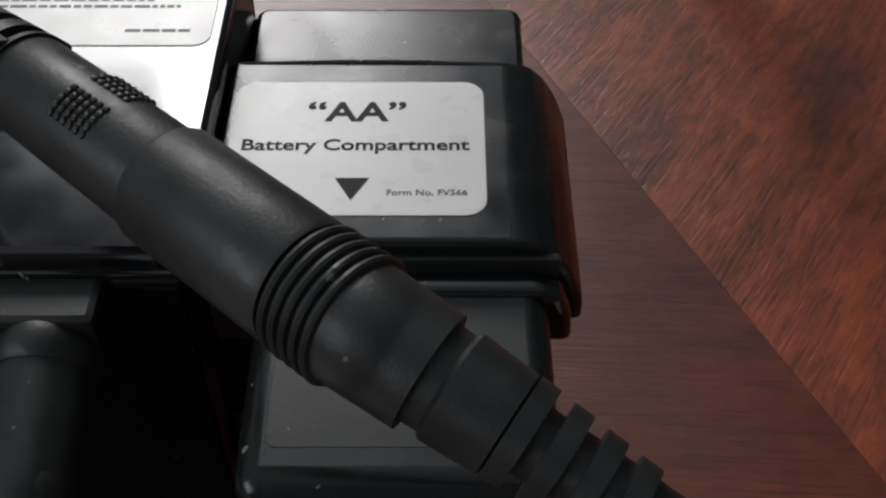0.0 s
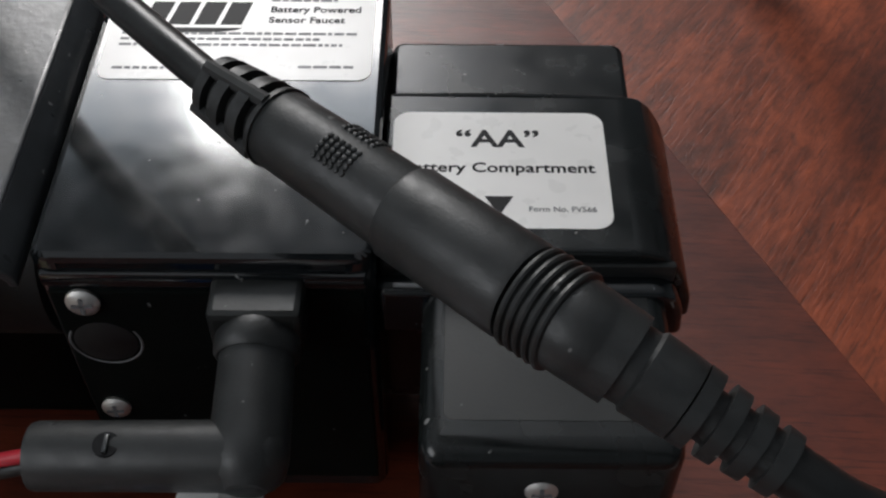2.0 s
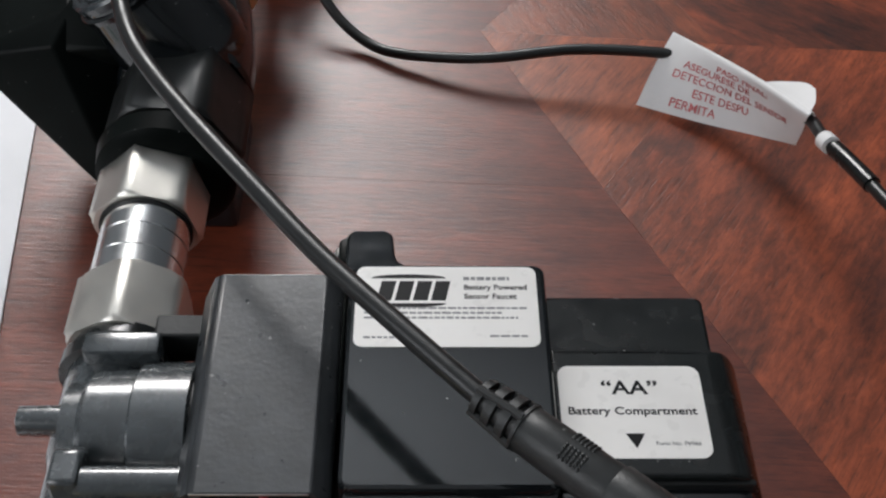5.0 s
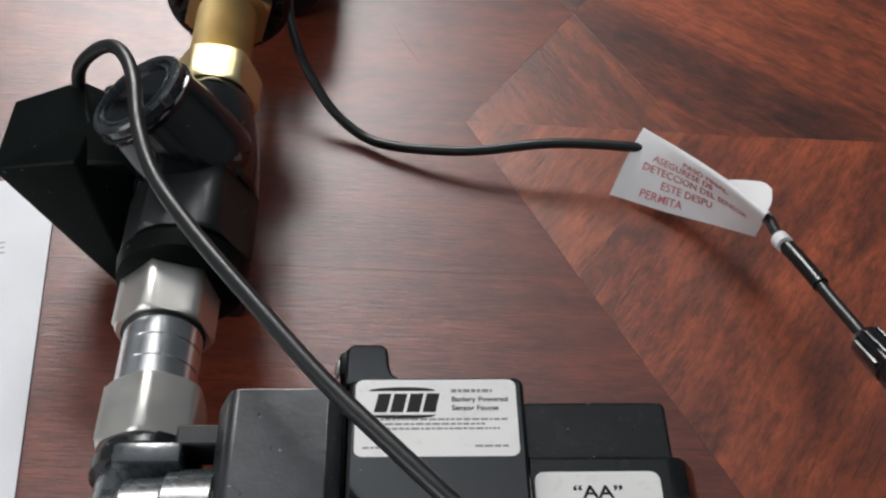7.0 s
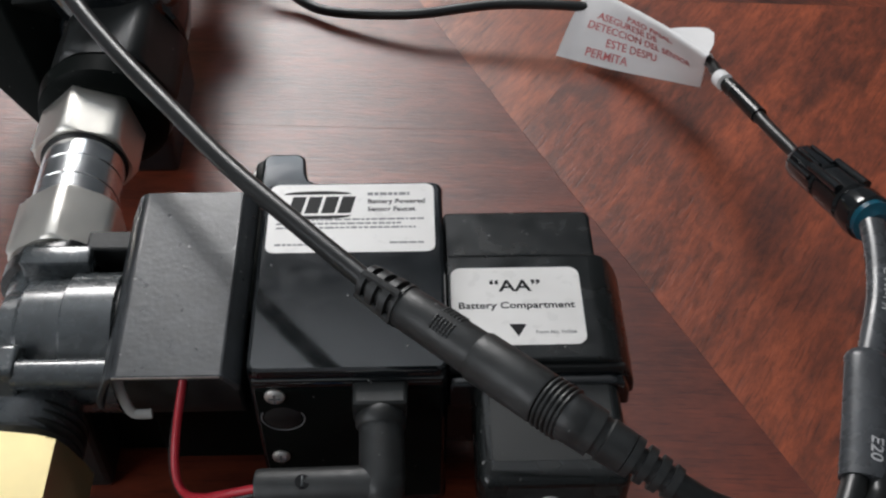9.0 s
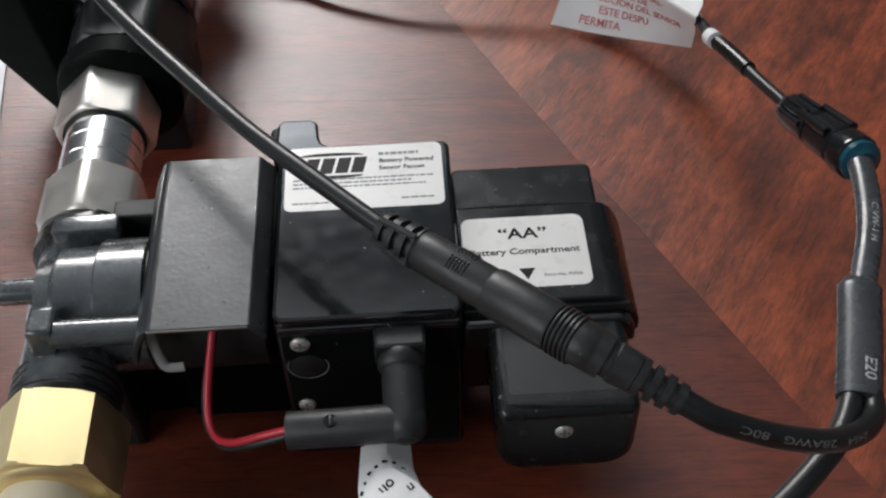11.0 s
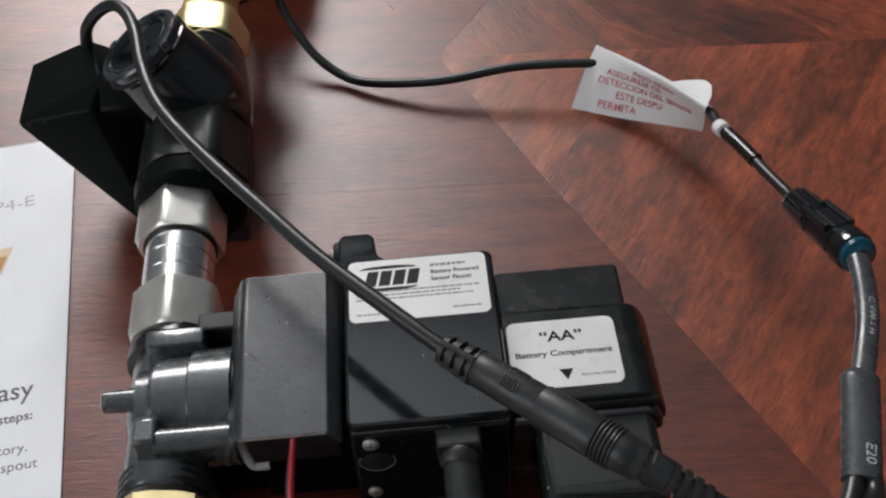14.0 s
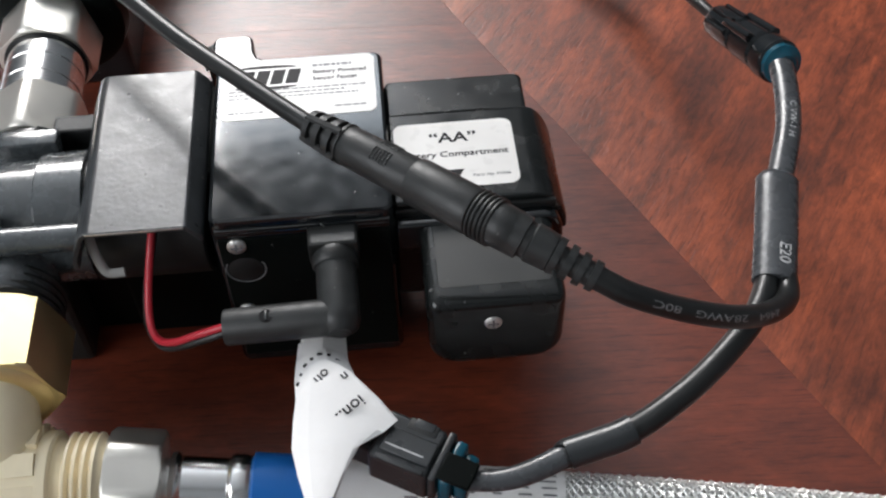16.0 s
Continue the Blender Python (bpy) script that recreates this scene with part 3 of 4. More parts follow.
part("worn_edge", box(-102.8, -79.6, 135.7, 136.15, 70.1, 70.8, 0.1, 2), SCREW, br, "bare worn steel edge")

# ---------------------------------------------------------------- solenoid valve
vx, vz = -128.5, 47.0
val = thing("solenoid_valve", (vx, 105, 0), "black moulded solenoid valve with ribbed round body", "valve")
part("coil", lathe((-112, 104.5, 49), (1, 0, 0), [(0, 15), (0, 17), (34, 17), (34.5, 16)], 40), MATTE, val)
# coil support, widened as dark filler for the gap beside the control box
part("coil_filler_block", box(-105.8, -74.3, 101, 135.6, 0, 66, 1.2, 2), DULL, val)
# added block that stops window light passing between valve and coil
part("light_blocker", box(-119.4, -105, 104, 128, 0, 38, 1.2, 2), DULL, val)
part("body", lathe((-136, 104.5, 50), (1, 0, 0), [(0, 10), (0.2, 13), (4, 13.2), (5, 14.6), (6, 15.8), (15.8, 16.1), (16.2, 16.6), (16.6, 17.4), (28.5, 17.6), (28.8, 16.8)], 48), DARKMETAL, val)
part("flow_tube", lathe((vx, 76, vz), (0, 1, 0), [(0, 11), (2, 12), (20, 12), (24, 13), (50, 13), (54, 11.5), (60, 11.5)], 36), DARKMETAL, val)
part("flange", lathe((vx, 122, vz), (0, 1, 0), [(0, 13), (0.5, 15), (4.5, 15), (5, 13.5), (9, 13.0), (9.5, 12.0)], 36), SATIN, val)
part("top_block", box(-134, -116.5, 118.5, 124.5, 44, 64.6, 1.0, 2), DARKMETAL, val)
part("rear_tab", box(-119, -106, 124.5, 131, 52, 62.5, 0.8, 2), MATTE, val)
part("stub", lathe((-146.5, 105, 57), (1, 0, 0), [(0, 2.4), (0.4, 3.3), (2, 3.4), (16, 3.6)], 24), DARKMETAL, val)
part("screw_boss", lathe((-129, 86.5, 62), (1, 0, 0), [(0, 3.0), (0.4, 3.6), (22, 3.6)], 24), DARKMETAL, val)
phillips((-129.2, 86.5, 62), (-1, 0, 0), 2.8, val)
part("screw_ear", prism([(82.5, 58), (90, 57), (96, 52), (97, 60), (92, 66.5), (84, 66.5)], -134, -127.5, "x", 1.0, 2), DARKMETAL, val)
part("inlet_thread", lathe((vx, 73.2, 45), (0, 1, 0), [(0, 12.5)] + [p for i in range(4) for p in ((1.0 + i * 2.4, 12.8), (1.9 + i * 2.4, 13.7), (2.7 + i * 2.4, 13.7), (3.2 + i * 2.4, 12.8))] + [(11.5, 12)], 40), CASE, val)
part("valve_foot", box(-138, -119, 92, 120, 0, 40, 2, 2), MATTE, val)
part("lever", tube([(-104.6, 86, 66), (-104.2, 83.5, 61), (-103.0, 81.8, 55.8), (-101.8, 81.0, 53.6), (-99.6, 80.8, 53.4), (-97.4, 80.8, 53.6)], 1.3, 10, 8, flat=0.5), GREYWIRE, val, "pale grey plastic lever")

# ---------------------------------------------------------------- nickel coupling
cp = thing("coupling", (vx, 165, vz), "satin nickel pipe coupling with two hexagon nuts", "pipe coupling")
part("lower_nut", hex_nut((vx - 1.0, 140.0, vz), (0, 1, 0), 19.4, 15.2, 30, 1.3), CHROME, cp)
part("sleeve", lathe((vx - 2.2, 149.6, vz), (0, 1, 0), [(0, 11.2), (0.4, 11.7), (6.8, 11.7), (7.0, 11.45), (7.3, 11.45), (7.5, 11.7), (14.2, 11.7), (14.4, 11.45), (14.7, 11.45), (14.9, 11.7), (22, 11.7), (22.4, 11.2)], 56), POLISH, cp, "polished chrome sleeve with two scored rings")
part("upper_nut", hex_nut((vx - 2.6, 181.6, vz), (0, 1, 0), 19.6, 15.2, -18, 1.3), CHROME, cp)
part("seal_ring", lathe((vx - 2.4, 171.0, vz), (0, 1, 0), [(0, 11), (0, 12.4), (1.2, 12.4), (1.2, 11)], 40), MATTE, cp)

# ---------------------------------------------------------------- black mixing tee
tee = thing("mixing_tee", (vx, 240, 0), "black plastic mixing tee with round cap and angular housing", "pipe fitting")
part("collar", lathe((vx, 189, vz), (0, 1, 0), [(0, 14), (0.6, 17.5), (2, 19.4), (8, 20.2), (9, 19)], 44), DULL, tee)
part("union_nut", hex_nut((vx, 214.5, vz), (0, 1, 0), 28, 20.8, -1, 1.4), CASE, tee)
part("body", lathe((vx, 228, vz), (0, 1, 0), [(0, 19), (1.2, 20.2), (12, 20), (30, 18.0), (40, 16.0), (48, 14.0), (49, 13)], 40), GLOSS, tee)
cd = Vector((-0.50, 0.05, 0.86)).normalized()
cc = Vector((-143.5, 241, 80.5))
part("branch", lathe(cc - cd * 38, cd, [(0, 16), (3, 18.6), (10, 19), (24, 18), (34, 16.6), (38, 16.4)], 44), GLOSS, tee)
part("branch_lip", lathe(cc - cd * 5.2, cd, [(0, 16.4), (0.4, 17.6), (2.0, 17.8), (2.6, 17.2), (2.7, 16.2)], 48), GLOSS, tee)
cap = part("cap", lathe(cc - cd * 1.6, cd, [(0, 15.6), (0.2, 16.8), (2.2, 17.0), (3.0, 16.2), (3.1, 14.6), (2.0, 14.1), (1.9, 13.2), (2.7, 12.9), (2.9, 12.3), (1.2, 11.9)], 56), CAPRING, tee, "glossy grey-black round cap with double raised rim")
part("cap_disc", lathe(cc - cd * 1.0, cd, [(0, 12.6), (0.9, 12.4), (1.2, 11.2), (0.9, 10.0), (0.7, 0)], 40), GLOSS, cap)
ku0 = axes(cd)
for a in (-58, 122):
    n3 = ku0[1] * math.cos(radians(a)) + ku0[2] * math.sin(radians(a))
    p0 = cc + n3 * 16.6
    part("cap_tab", lathe(p0 - cd * 2.2, cd, [(0, 1.6), (0.2, 2.0), (3.4, 2.0), (3.9, 1.5), (4.0, 0)], 14), CAPRING, cap)
# angular sensor housing: a sloping lid on a body that narrows to a keel
hull = bmesh.new()
for p in ((-194.6, 234.6, 54.5), (-192.0, 262.8, 59.5), (-167.5, 262.0, 69.5), (-160.5, 240, 69.0), (-164.5, 228.5, 63.5), (-160, 219, 18), (-150, 214, 8), (-140, 230, 6), (-140, 262, 6), (-180, 262, 20), (-140, 262, 52), (-150, 236, 52)):
    hull.verts.new(p)
bmesh.ops.convex_hull(hull, input=hull.verts)
bmesh.ops.dissolve_limit(hull, angle_limit=radians(4), verts=hull.verts, edges=hull.edges)
bmesh.ops.bevel(hull, geom=list(hull.edges), offset=1.0, segments=3, affect="EDGES", profile=0.5, clamp_overlap=True)
part("housing", hull, DULL, tee, "angular black housing", 50)
web = bmesh.new()
for p in ((-171, 232.5, 62.0), (-172.4, 230.2, 59.5), (-160, 241, 71.0), (-150, 236, 64), (-147, 229.5, 62), (-148, 236, 50), (-160, 238, 52)):
    web.verts.new(p)
bmesh.ops.convex_hull(web, input=web.verts)
bmesh.ops.bevel(web, geom=list(web.edges), offset=0.5, segments=2, affect="EDGES", profile=0.5, clamp_overlap=True)
part("housing_web", web, DULL, tee, "glossy moulded web beside the cap", 40)
part("foot", box(vx - 14, vx + 12, 215, 262, 0, 34, 2, 2), GLOSS, tee)

# ---------------------------------------------------------------- brass shank and deck flange
sh = thing("brass_shank", (vx, 300, vz), "threaded brass faucet shank with hexagon nut", "pipe")
part("hex_nut", hex_nut((vx, 283, vz), (0, 1, 0), 17, 16.6, -10, 1.4), PALEBRASS, sh)
part("thread", lathe((vx, 290, vz), (0, 1, 0), [p for i in range(52) for p in ((i * 0.9, 10.7), (i * 0.9 + 0.4, 11.4))] + [(47.5, 10.7)], 36), BRASS, sh)
part("lock_nut", hex_nut((vx, 330, vz), (0, 1, 0), 6, 17.5, 12, 1.0), BRASS, sh)
fl = thing("deck_flange", (vx, 345, 0), "black toothed plastic deck flange behind the brass nut", "flange")
part("disc", lathe((vx, 333.5, vz + 2), (0, 1, 0), [(0, 12), (0, 22), (1.5, 24), (6, 24), (7, 22)], 44), SATIN, fl)
for i in range(18):
    a = 2 * math.pi * i / 18
    part("tooth", box(vx + 20 * math.cos(a) - 1.6, vx + 20 * math.cos(a) + 1.6, 330.8, 334, vz + 2 + 20 * math.sin(a) - 1.6, vz + 2 + 20 * math.sin(a) + 1.6, 0.6, 2), SATIN, fl)
part("flange_neck", lathe((vx, 340, vz), (0, 1, 0), [(0, 14), (48, 14)], 32), SATIN, fl)
part("faucet_base", lathe((vx + 10, 384, 27.2), (0, 1, 0), [(0, 18), (2, 25), (24, 27), (70, 27), (74, 25)], 48), GLOSS, fl)

# ---------------------------------------------------------------- brass inlet nut and ivory elbow
ynut = thing("brass_nut", (vx, 62, 45), "large pale brass hexagon nut under the valve", "nut")
part("hexagon", hex_nut((vx + 0.2, 62.2, 45.0), (0, 1, 0), 21, 16.6, -12, 0.7), PALEBRASS, ynut)
part("end_chamfer", lathe((vx + 0.2, 52.0, 44.8), (0, -1, 0), [(0, 14.0), (0.3, 13.8), (1.2, 12.0), (1.3, 11)], 40), PALEBRASS, ynut)
iv = thing("elbow_fitting", (-128, 40, 0), "ivory plastic elbow fitting with ribbed thread", "pipe fitting")
part("riser", tube([(vx - 0.4, 55, 44.4), (vx - 0.6, 51, 43.0), (vx - 0.8, 46.5, 38.5), (vx - 0.8, 43, 31)], 10.8, 32, 6), IVORY, iv)
part("barrel", lathe((-158, 39.5, 29.5), (1, -0.06, -0.06), [(0, 11.5), (1, 12.6), (42, 12.4), (42.6, 11.2), (44, 10.6), (47, 10.2)], 40), IVORY, iv)
ring = []
for k in range(10):
    for da, r in ((-12.5, 12.9), (0, 12.9), (12.5, 12.9), (13.5, 10.9), (22.5, 10.9)):
        a = radians(110 + 36 * k + da)
        ring.append((38.6 - r * math.cos(a), 28.0 + r * math.sin(a)))
part("grooved_sleeve", prism(ring, -157, -118.2, "x"), IVORY, iv, smooth=30)
part("sleeve_collar", lathe((-118.6, 37.4, 27.3), (1, -0.06, -0.06), [(0, 12), (0.2, 12.7), (2.6, 12.7), (3.2, 12.0)], 40), IVORY, iv)
part("thread", lathe((-113.4, 37.1, 26.9), (1, -0.06, -0.08), [(0, 10.6)] + [p for i in range(4) for p in ((0.2 + i * 2.2, 10.6), (0.9 + i * 2.2, 12.2), (1.4 + i * 2.2, 12.2), (2.1 + i * 2.2, 10.6))] + [(9.6, 10)], 40), IVORY, iv)
part("foot", box(-150, -132, 30, 47, 0, 20, 2, 2), IVORY, iv)

# ---------------------------------------------------------------- braided hose
hose = thing("braided_hose", (0, 34, 0), "braided steel supply hose with blue collar lying on the table", "hose")
part("swivel_nut", hex_nut((-97.6, 36.9, 24.6), (1, -0.07, -0.155), 13.6, 13.4, 41, 0.9), CHROME, hose)
hd = Vector((1, -0.07, -0.155)).normalized()
part("ferrule", lathe((-91.4, 36.5, 23.6), hd, [(0, 6), (2.0, 6.2), (2.4, 7.6), (3.6, 8.2), (4.8, 7.6), (5.2, 6.9), (16.4, 6.9), (16.8, 7.6), (17.8, 8.1), (21, 8.1), (22, 7.6), (23, 7.2)], 40), POLISH, hose)
part("collar", lathe((-69.4, 35.1, 20.0), hd, [(0, 7.6), (0.4, 8.6), (20.4, 8.6), (20.8, 7.6)], 36), BLUE, hose, "bright blue plastic collar")
hp = [(-54, 34.0, 17.6), (-25, 32.0, 13.2), (10, 29.0, 9.2), (45, 23.6, 7.6), (80, 17.0, 7.4), (120, 9.0, 7.4), (170, -3, 7.4), (230, -22, 7.4)]
part("core", tube(hp, 6.4, 20), WIRE, hose)
path = smooth_path(hp, 30)
braid = bmesh.new()
STRANDS, PITCH, R = 16, 34.0, 6.9
dist = [0.0]
for a, b in zip(path, path[1:]):
    dist.append(dist[-1] + (b - a).length)
for sgn in (1, -1):
    for k in range(STRANDS):
        prev = None
        for i, q in enumerate(path):
            d = (path[min(i + 1, len(path) - 1)] - path[max(i - 1, 0)]).normalized()
            u = d.cross(Vector((0, 0, 1))).normalized()
            w = u.cross(d)
            a = sgn * (dist[i] / PITCH * 2 * math.pi) + 2 * math.pi * k / STRANDS
            lift = R + 0.28 * sgn * math.sin(STRANDS * a)
            half = 0.72 / R
            cur = [braid.verts.new(q + (u * math.cos(a + o) + w * math.sin(a + o)) * (lift + h)) for o, h in ((-half, 0), (-half * 0.4, 0.35), (half * 0.4, 0.35), (half, 0))]
            if prev:
                for m_ in range(3):
                    braid.faces.new((prev[m_], prev[m_ + 1], cur[m_ + 1], cur[m_]))
            prev = cur
tagged(part("braid", braid, WIRE, hose, "woven stainless steel braid"), kind="stuff")
hl = part("hose_label", tube([(-49, 33.6, 16.8), (-34, 32.6, 14.5), (-14, 31.1, 11.8), (9, 29.1, 9.3)], 7.8, 28, 6), PAPER, hose, "white paper wrap label with grey print")
random.seed(9)
pr = bmesh.new()
for col in range(6):
    for row in range(9):
        s0 = -32 + col * 7 + random.uniform(0, 1.2)
        ang = radians(28 + row * 13)
        c = Vector((s0 + 2.4, 32.6 - (s0 + 34) * 0.08, 14.3 - (s0 + 34) * 0.12))
        n2 = Vector((0, -math.cos(ang), math.sin(ang)))
        t2 = Vector((0, math.sin(ang), math.cos(ang)))
        ln = random.uniform(0.9, 2.3)
        v = [pr.verts.new(c + n2 * 7.95 + hd * a_ * ln + t2 * b_ * 0.22) for a_, b_ in ((-1, -1), (1, -1), (1, 1), (-1, 1))]
        pr.faces.new(v)
part("printing", pr, GREYINK, hl, smooth=0)

# ---------------------------------------------------------------- elbow plug with red and black wires
ep = thing("elbow_plug", (-50, 65, 56), "right-angled black rubber plug with red and black wires", "plug")
bd = (Vector((-43.5, 58.8, 56.6)) - Vector((-71.2, 59.2, 55.4))).normalized()
part("shell", lathe((-71.2, 59.2, 55.4), bd, [(0, 3.8), (0.2, 4.3), (0.7, 4.5), (24, 4.6), (27, 5.0), (29.2, 5.0), (31.2, 4.4), (32.4, 3.4), (33.0, 1.6)], 32), RUBBER, ep)
ad = (Vector((-43.2, 59.0, 56.9)) - Vector((-43.5, 79, 60.5))).normalized()
part("arm", lathe((-43.5, 79, 60.5), ad, [(0, 5.0), (19, 5.2), (22, 5.0), (24, 4.2), (25.3, 2.6)], 32), RUBBER, ep)
part("nose_ring", lathe((-43.5, 76, 60.0), (0, -1, -0.2), [(0, 5.4), (0.6, 5.8), (3.6, 5.8), (4.2, 5.3)], 28), RUBBER, ep)
# flat black disc in place of the darkness inside the latch hole
part("hole_shade", lathe((-60.5, 58.2, 59.8), (0.0, -0.15, 1), [(0, 1.7), (0.50, 1.7), (0.52, 1.6), (0.52, 0)], 20), INK, ep, smooth=0)
grips = bmesh.new()
for i in range(14):
    if abs(i - 6.5) > 1.6:
        box(-68.6 + i * 1.25, -67.9 + i * 1.25, 60.2, 61.6, 58.6, 59.5, 0.1, 1, grips)
tagged(part("grip_marks", grips, RUBBER, ep, "row of small raised moulding marks"), kind="stuff")
part("latch_pin", box(-60.8, -60.2, 56.8, 59.4, 60.3, 60.7, 0.08, 2), CONN, ep)
part("red_wire", tube([(-88, 92, 66), (-89.8, 84, 60), (-91.8, 76, 50.5), (-91.8, 69.5, 45.6), (-89.6, 65.0, 44.8), (-85, 61.8, 47.6), (-78, 60.0, 52.4), (-70.5, 59.2, 56)], 1.0, 12), RED, ep, "red insulated wire")
part("black_wire", tube([(-87.6, 93.4, 64.2), (-90, 85.4, 58.2), (-92.8, 77.4, 48.2), (-92.6, 70.4, 42.7), (-89.0, 64.8, 42.2), (-83.4, 61.2, 46.6), (-76.6, 59.6, 50.8), (-70.5, 59.2, 53.8)], 1.1, 12), JACKET, ep)

# ---------------------------------------------------------------- sensor cable with inline plug
E0, E1 = Vector((-45.5, 86.5, 94.0)), Vector((14.9, 38.7, 88.4))
ax = (Vector((-10.8, 55.6, 94.6)) - E0).normalized()
sc = thing("sensor_cable", (-45, 87, 88), "black sensor cable with moulded inline plug over the control box", "cable")
part("jacket", tube([tuple(E0 + ax * 4), (-45.8, 86.8, 94.0), (-62.0, 104.4, 93.6), (-78.4, 123.2, 92.6), (-94.6, 144.2, 92), (-112.6, 168.2, 91.4), (-125.6, 187.4, 91), (-132.4, 200.6, 91), (-138.0, 217.8, 91),
                     (-141.5, 234, 91), (-146, 247, 90), (-152, 256, 88), (-159, 259, 84), (-166, 260, 76), (-169, 261, 64)], 2.25, 16, 8), JACKET, sc)
relief = lathe(E0, ax, [(0, 2.6), (0.0, 3.9), (1.6, 4.1), (1.6, 3.0), (3.1, 3.0), (3.1, 4.3), (5.0, 4.5), (5.0, 3.2), (6.6, 3.2), (6.6, 4.6), (8.5, 4.8), (8.5, 3.5), (10.1, 3.5), (10.1, 4.9), (10.8, 5.0)], 36)
part("strain_relief", relief, RUBBER, sc)
d_, u_, w_ = axes(ax)
for a in (78, 168, 258, 348):
    n3 = u_ * math.cos(radians(a)) + w_ * math.sin(radians(a))
    p0, p1 = E0 + n3 * 3.5, E0 + ax * 10.5 + n3 * 4.4
    part("relief_rib", tube([tuple(p0), tuple((p0 + p1) / 2), tuple(p1)], 0.95, 8, 3), RUBBER, sc)
part("plug_body", lathe(E0 + ax * 10.4, ax, [(0, 4.5), (0.3, 4.7), (6, 4.8), (20.2, 4.95), (20.7, 4.8)], 40), RUBBER, sc)
for a0 in (70, 128):
    dots = bmesh.new()
    for i in range(6):
        for j in range(5):
            ang = radians(a0 + (j - 2) * 8.5)
            n3 = u_ * math.cos(ang) + w_ * math.sin(ang)
            lathe(E0 + ax * (20.0 + i * 0.86) + n3 * 4.8, n3, [(0, 0.42), (0.3, 0.3), (0.4, 0.05)], 6, dots)
    tagged(part("grip_patch", dots, RUBBER, sc, "patch of raised grip dots"), kind="stuff")

# ---------------------------------------------------------------- harness cable with inline jack
hc = thing("harness_cable", (62, 57, 55), "black wiring harness with inline jack, grey sleeves and connectors", "cable")
part("jack_body", lathe(E0 + ax * 30.3, ax, [(0, 4.7), (0.0, 5.2), (0.5, 5.45), (16.0, 5.5), (16.6, 5.3)], 40), RUBBER, hc)
for i in range(5):
    part("grip_ring", lathe(E0 + ax * (47.2 + i * 1.12), ax, [(0, 5.0), (0.12, 5.05), (0.28, 5.55), (0.6, 5.65), (0.85, 5.5), (1.0, 5.05), (1.15, 5.0)], 40), RUBBER, hc)
J0 = E0 + ax * 53.0
bx = (E1 - J0).normalized()
JL = (E1 - J0).length
part("jack_neck", tube([tuple(J0 - ax * 1.0), tuple(J0 + ax * 0.8), tuple(J0 + bx * 3.0), tuple(J0 + bx * 6.0)], 5.0, 40, 6, radii=(5.1, 4.95)), RUBBER, hc)
part("neck_tip", lathe(J0 + bx * 5.6, bx, [(0, 4.2), (1.9, 4.1), (2.3, 4.55), (7.2, 4.25), (7.6, 3.0)], 40), RUBBER, hc)
prof = [(0, 2.8)]
for i in range(4):
    s = 0.9 + i * 3.0
    r = 4.3 - 0.25 * i
    prof += [(s, 2.8), (s, r), (s + 1.7, r - 0.1), (s + 1.7, 2.8)]
prof += [(13.0, 2.7)]
part("strain_relief", lathe(E1 - bx * 13.0, bx, prof, 32), RUBBER, hc)
part("jack_lead", tube([tuple(E1 - bx * 6), tuple(E1), (21, 36.4, 85.6), (33, 36.2, 79), (46, 38, 72), (57, 43.5, 65), (63.6, 50, 61), (65.4, 57, 60.2), (66.9, 64, 60.6)], 2.75, 16, 8), JACKET, hc)
part("sensor_lead", tube([(63.6, 64, 60.4), (60.6, 56, 60), (54, 45, 60.4), (41, 33, 58.6), (30, 26, 56), (20, 22, 53), (6, 19.4, 50)], 3.0, 16, 8), JACKET, hc)
part("sleeve", tube([(62.2, 55.5, 60), (66.5, 70, 61), (70.4, 84, 62), (71, 86, 62)], 5.5, 24, 8, flat=0.66), SHRINK, hc, "grey heat-shrink sleeve with white print")
part("upper_sleeve", tube([(70.6, 84, 62), (74.6, 93, 62), (79, 104, 62), (81.6, 113, 62), (83.4, 122, 62), (84.6, 130, 61.6)], 3.5, 20, 8, flat=0.8), SHRINK, hc)
part("lower_sleeve", tube([(22, 22.5, 53.6), (18, 21.4, 52.6), (8, 19.9, 50.4), (6.6, 19.6, 50.1)], 3.6, 20, 8), CONN, hc)
part("lower_lead", tube([(8, 20, 50.2), (-3, 16.8, 48), (-10, 16.4, 46.8), (-18, 17.6, 46)], 2.6, 16, 8, radii=(2.9, 2.3)), SHRINK, hc)
# printed marks along the sleeves


def on_tube(bm, pts, r, angle, start, flat=1.0):
    """Wraps flat print round a tube: x runs along its path from start, y round it from the angle in degrees (90 is up)."""
    path = smooth_path(pts, 16)
    run = [0.0]
    for a, b_ in zip(path, path[1:]):
        run.append(run[-1] + (b_ - a).length)
    for v in bm.verts:
        s = min(max(start + v.co.x, 0.01), run[-1] - 0.01)
        k = max(i for i in range(len(run)) if run[i] <= s)
        f = (s - run[k]) / (run[k + 1] - run[k])
        d = (path[k + 1] - path[k]).normalized()
        u = d.cross(Vector((0, 0, 1))).normalized()
        w = u.cross(d)
        a = radians(angle) + v.co.y / r
        v.co = path[k].lerp(path[k + 1], f) + (u * math.cos(a) + w * math.sin(a) * flat) * (r + 0.06 + v.co.z)
    return bm


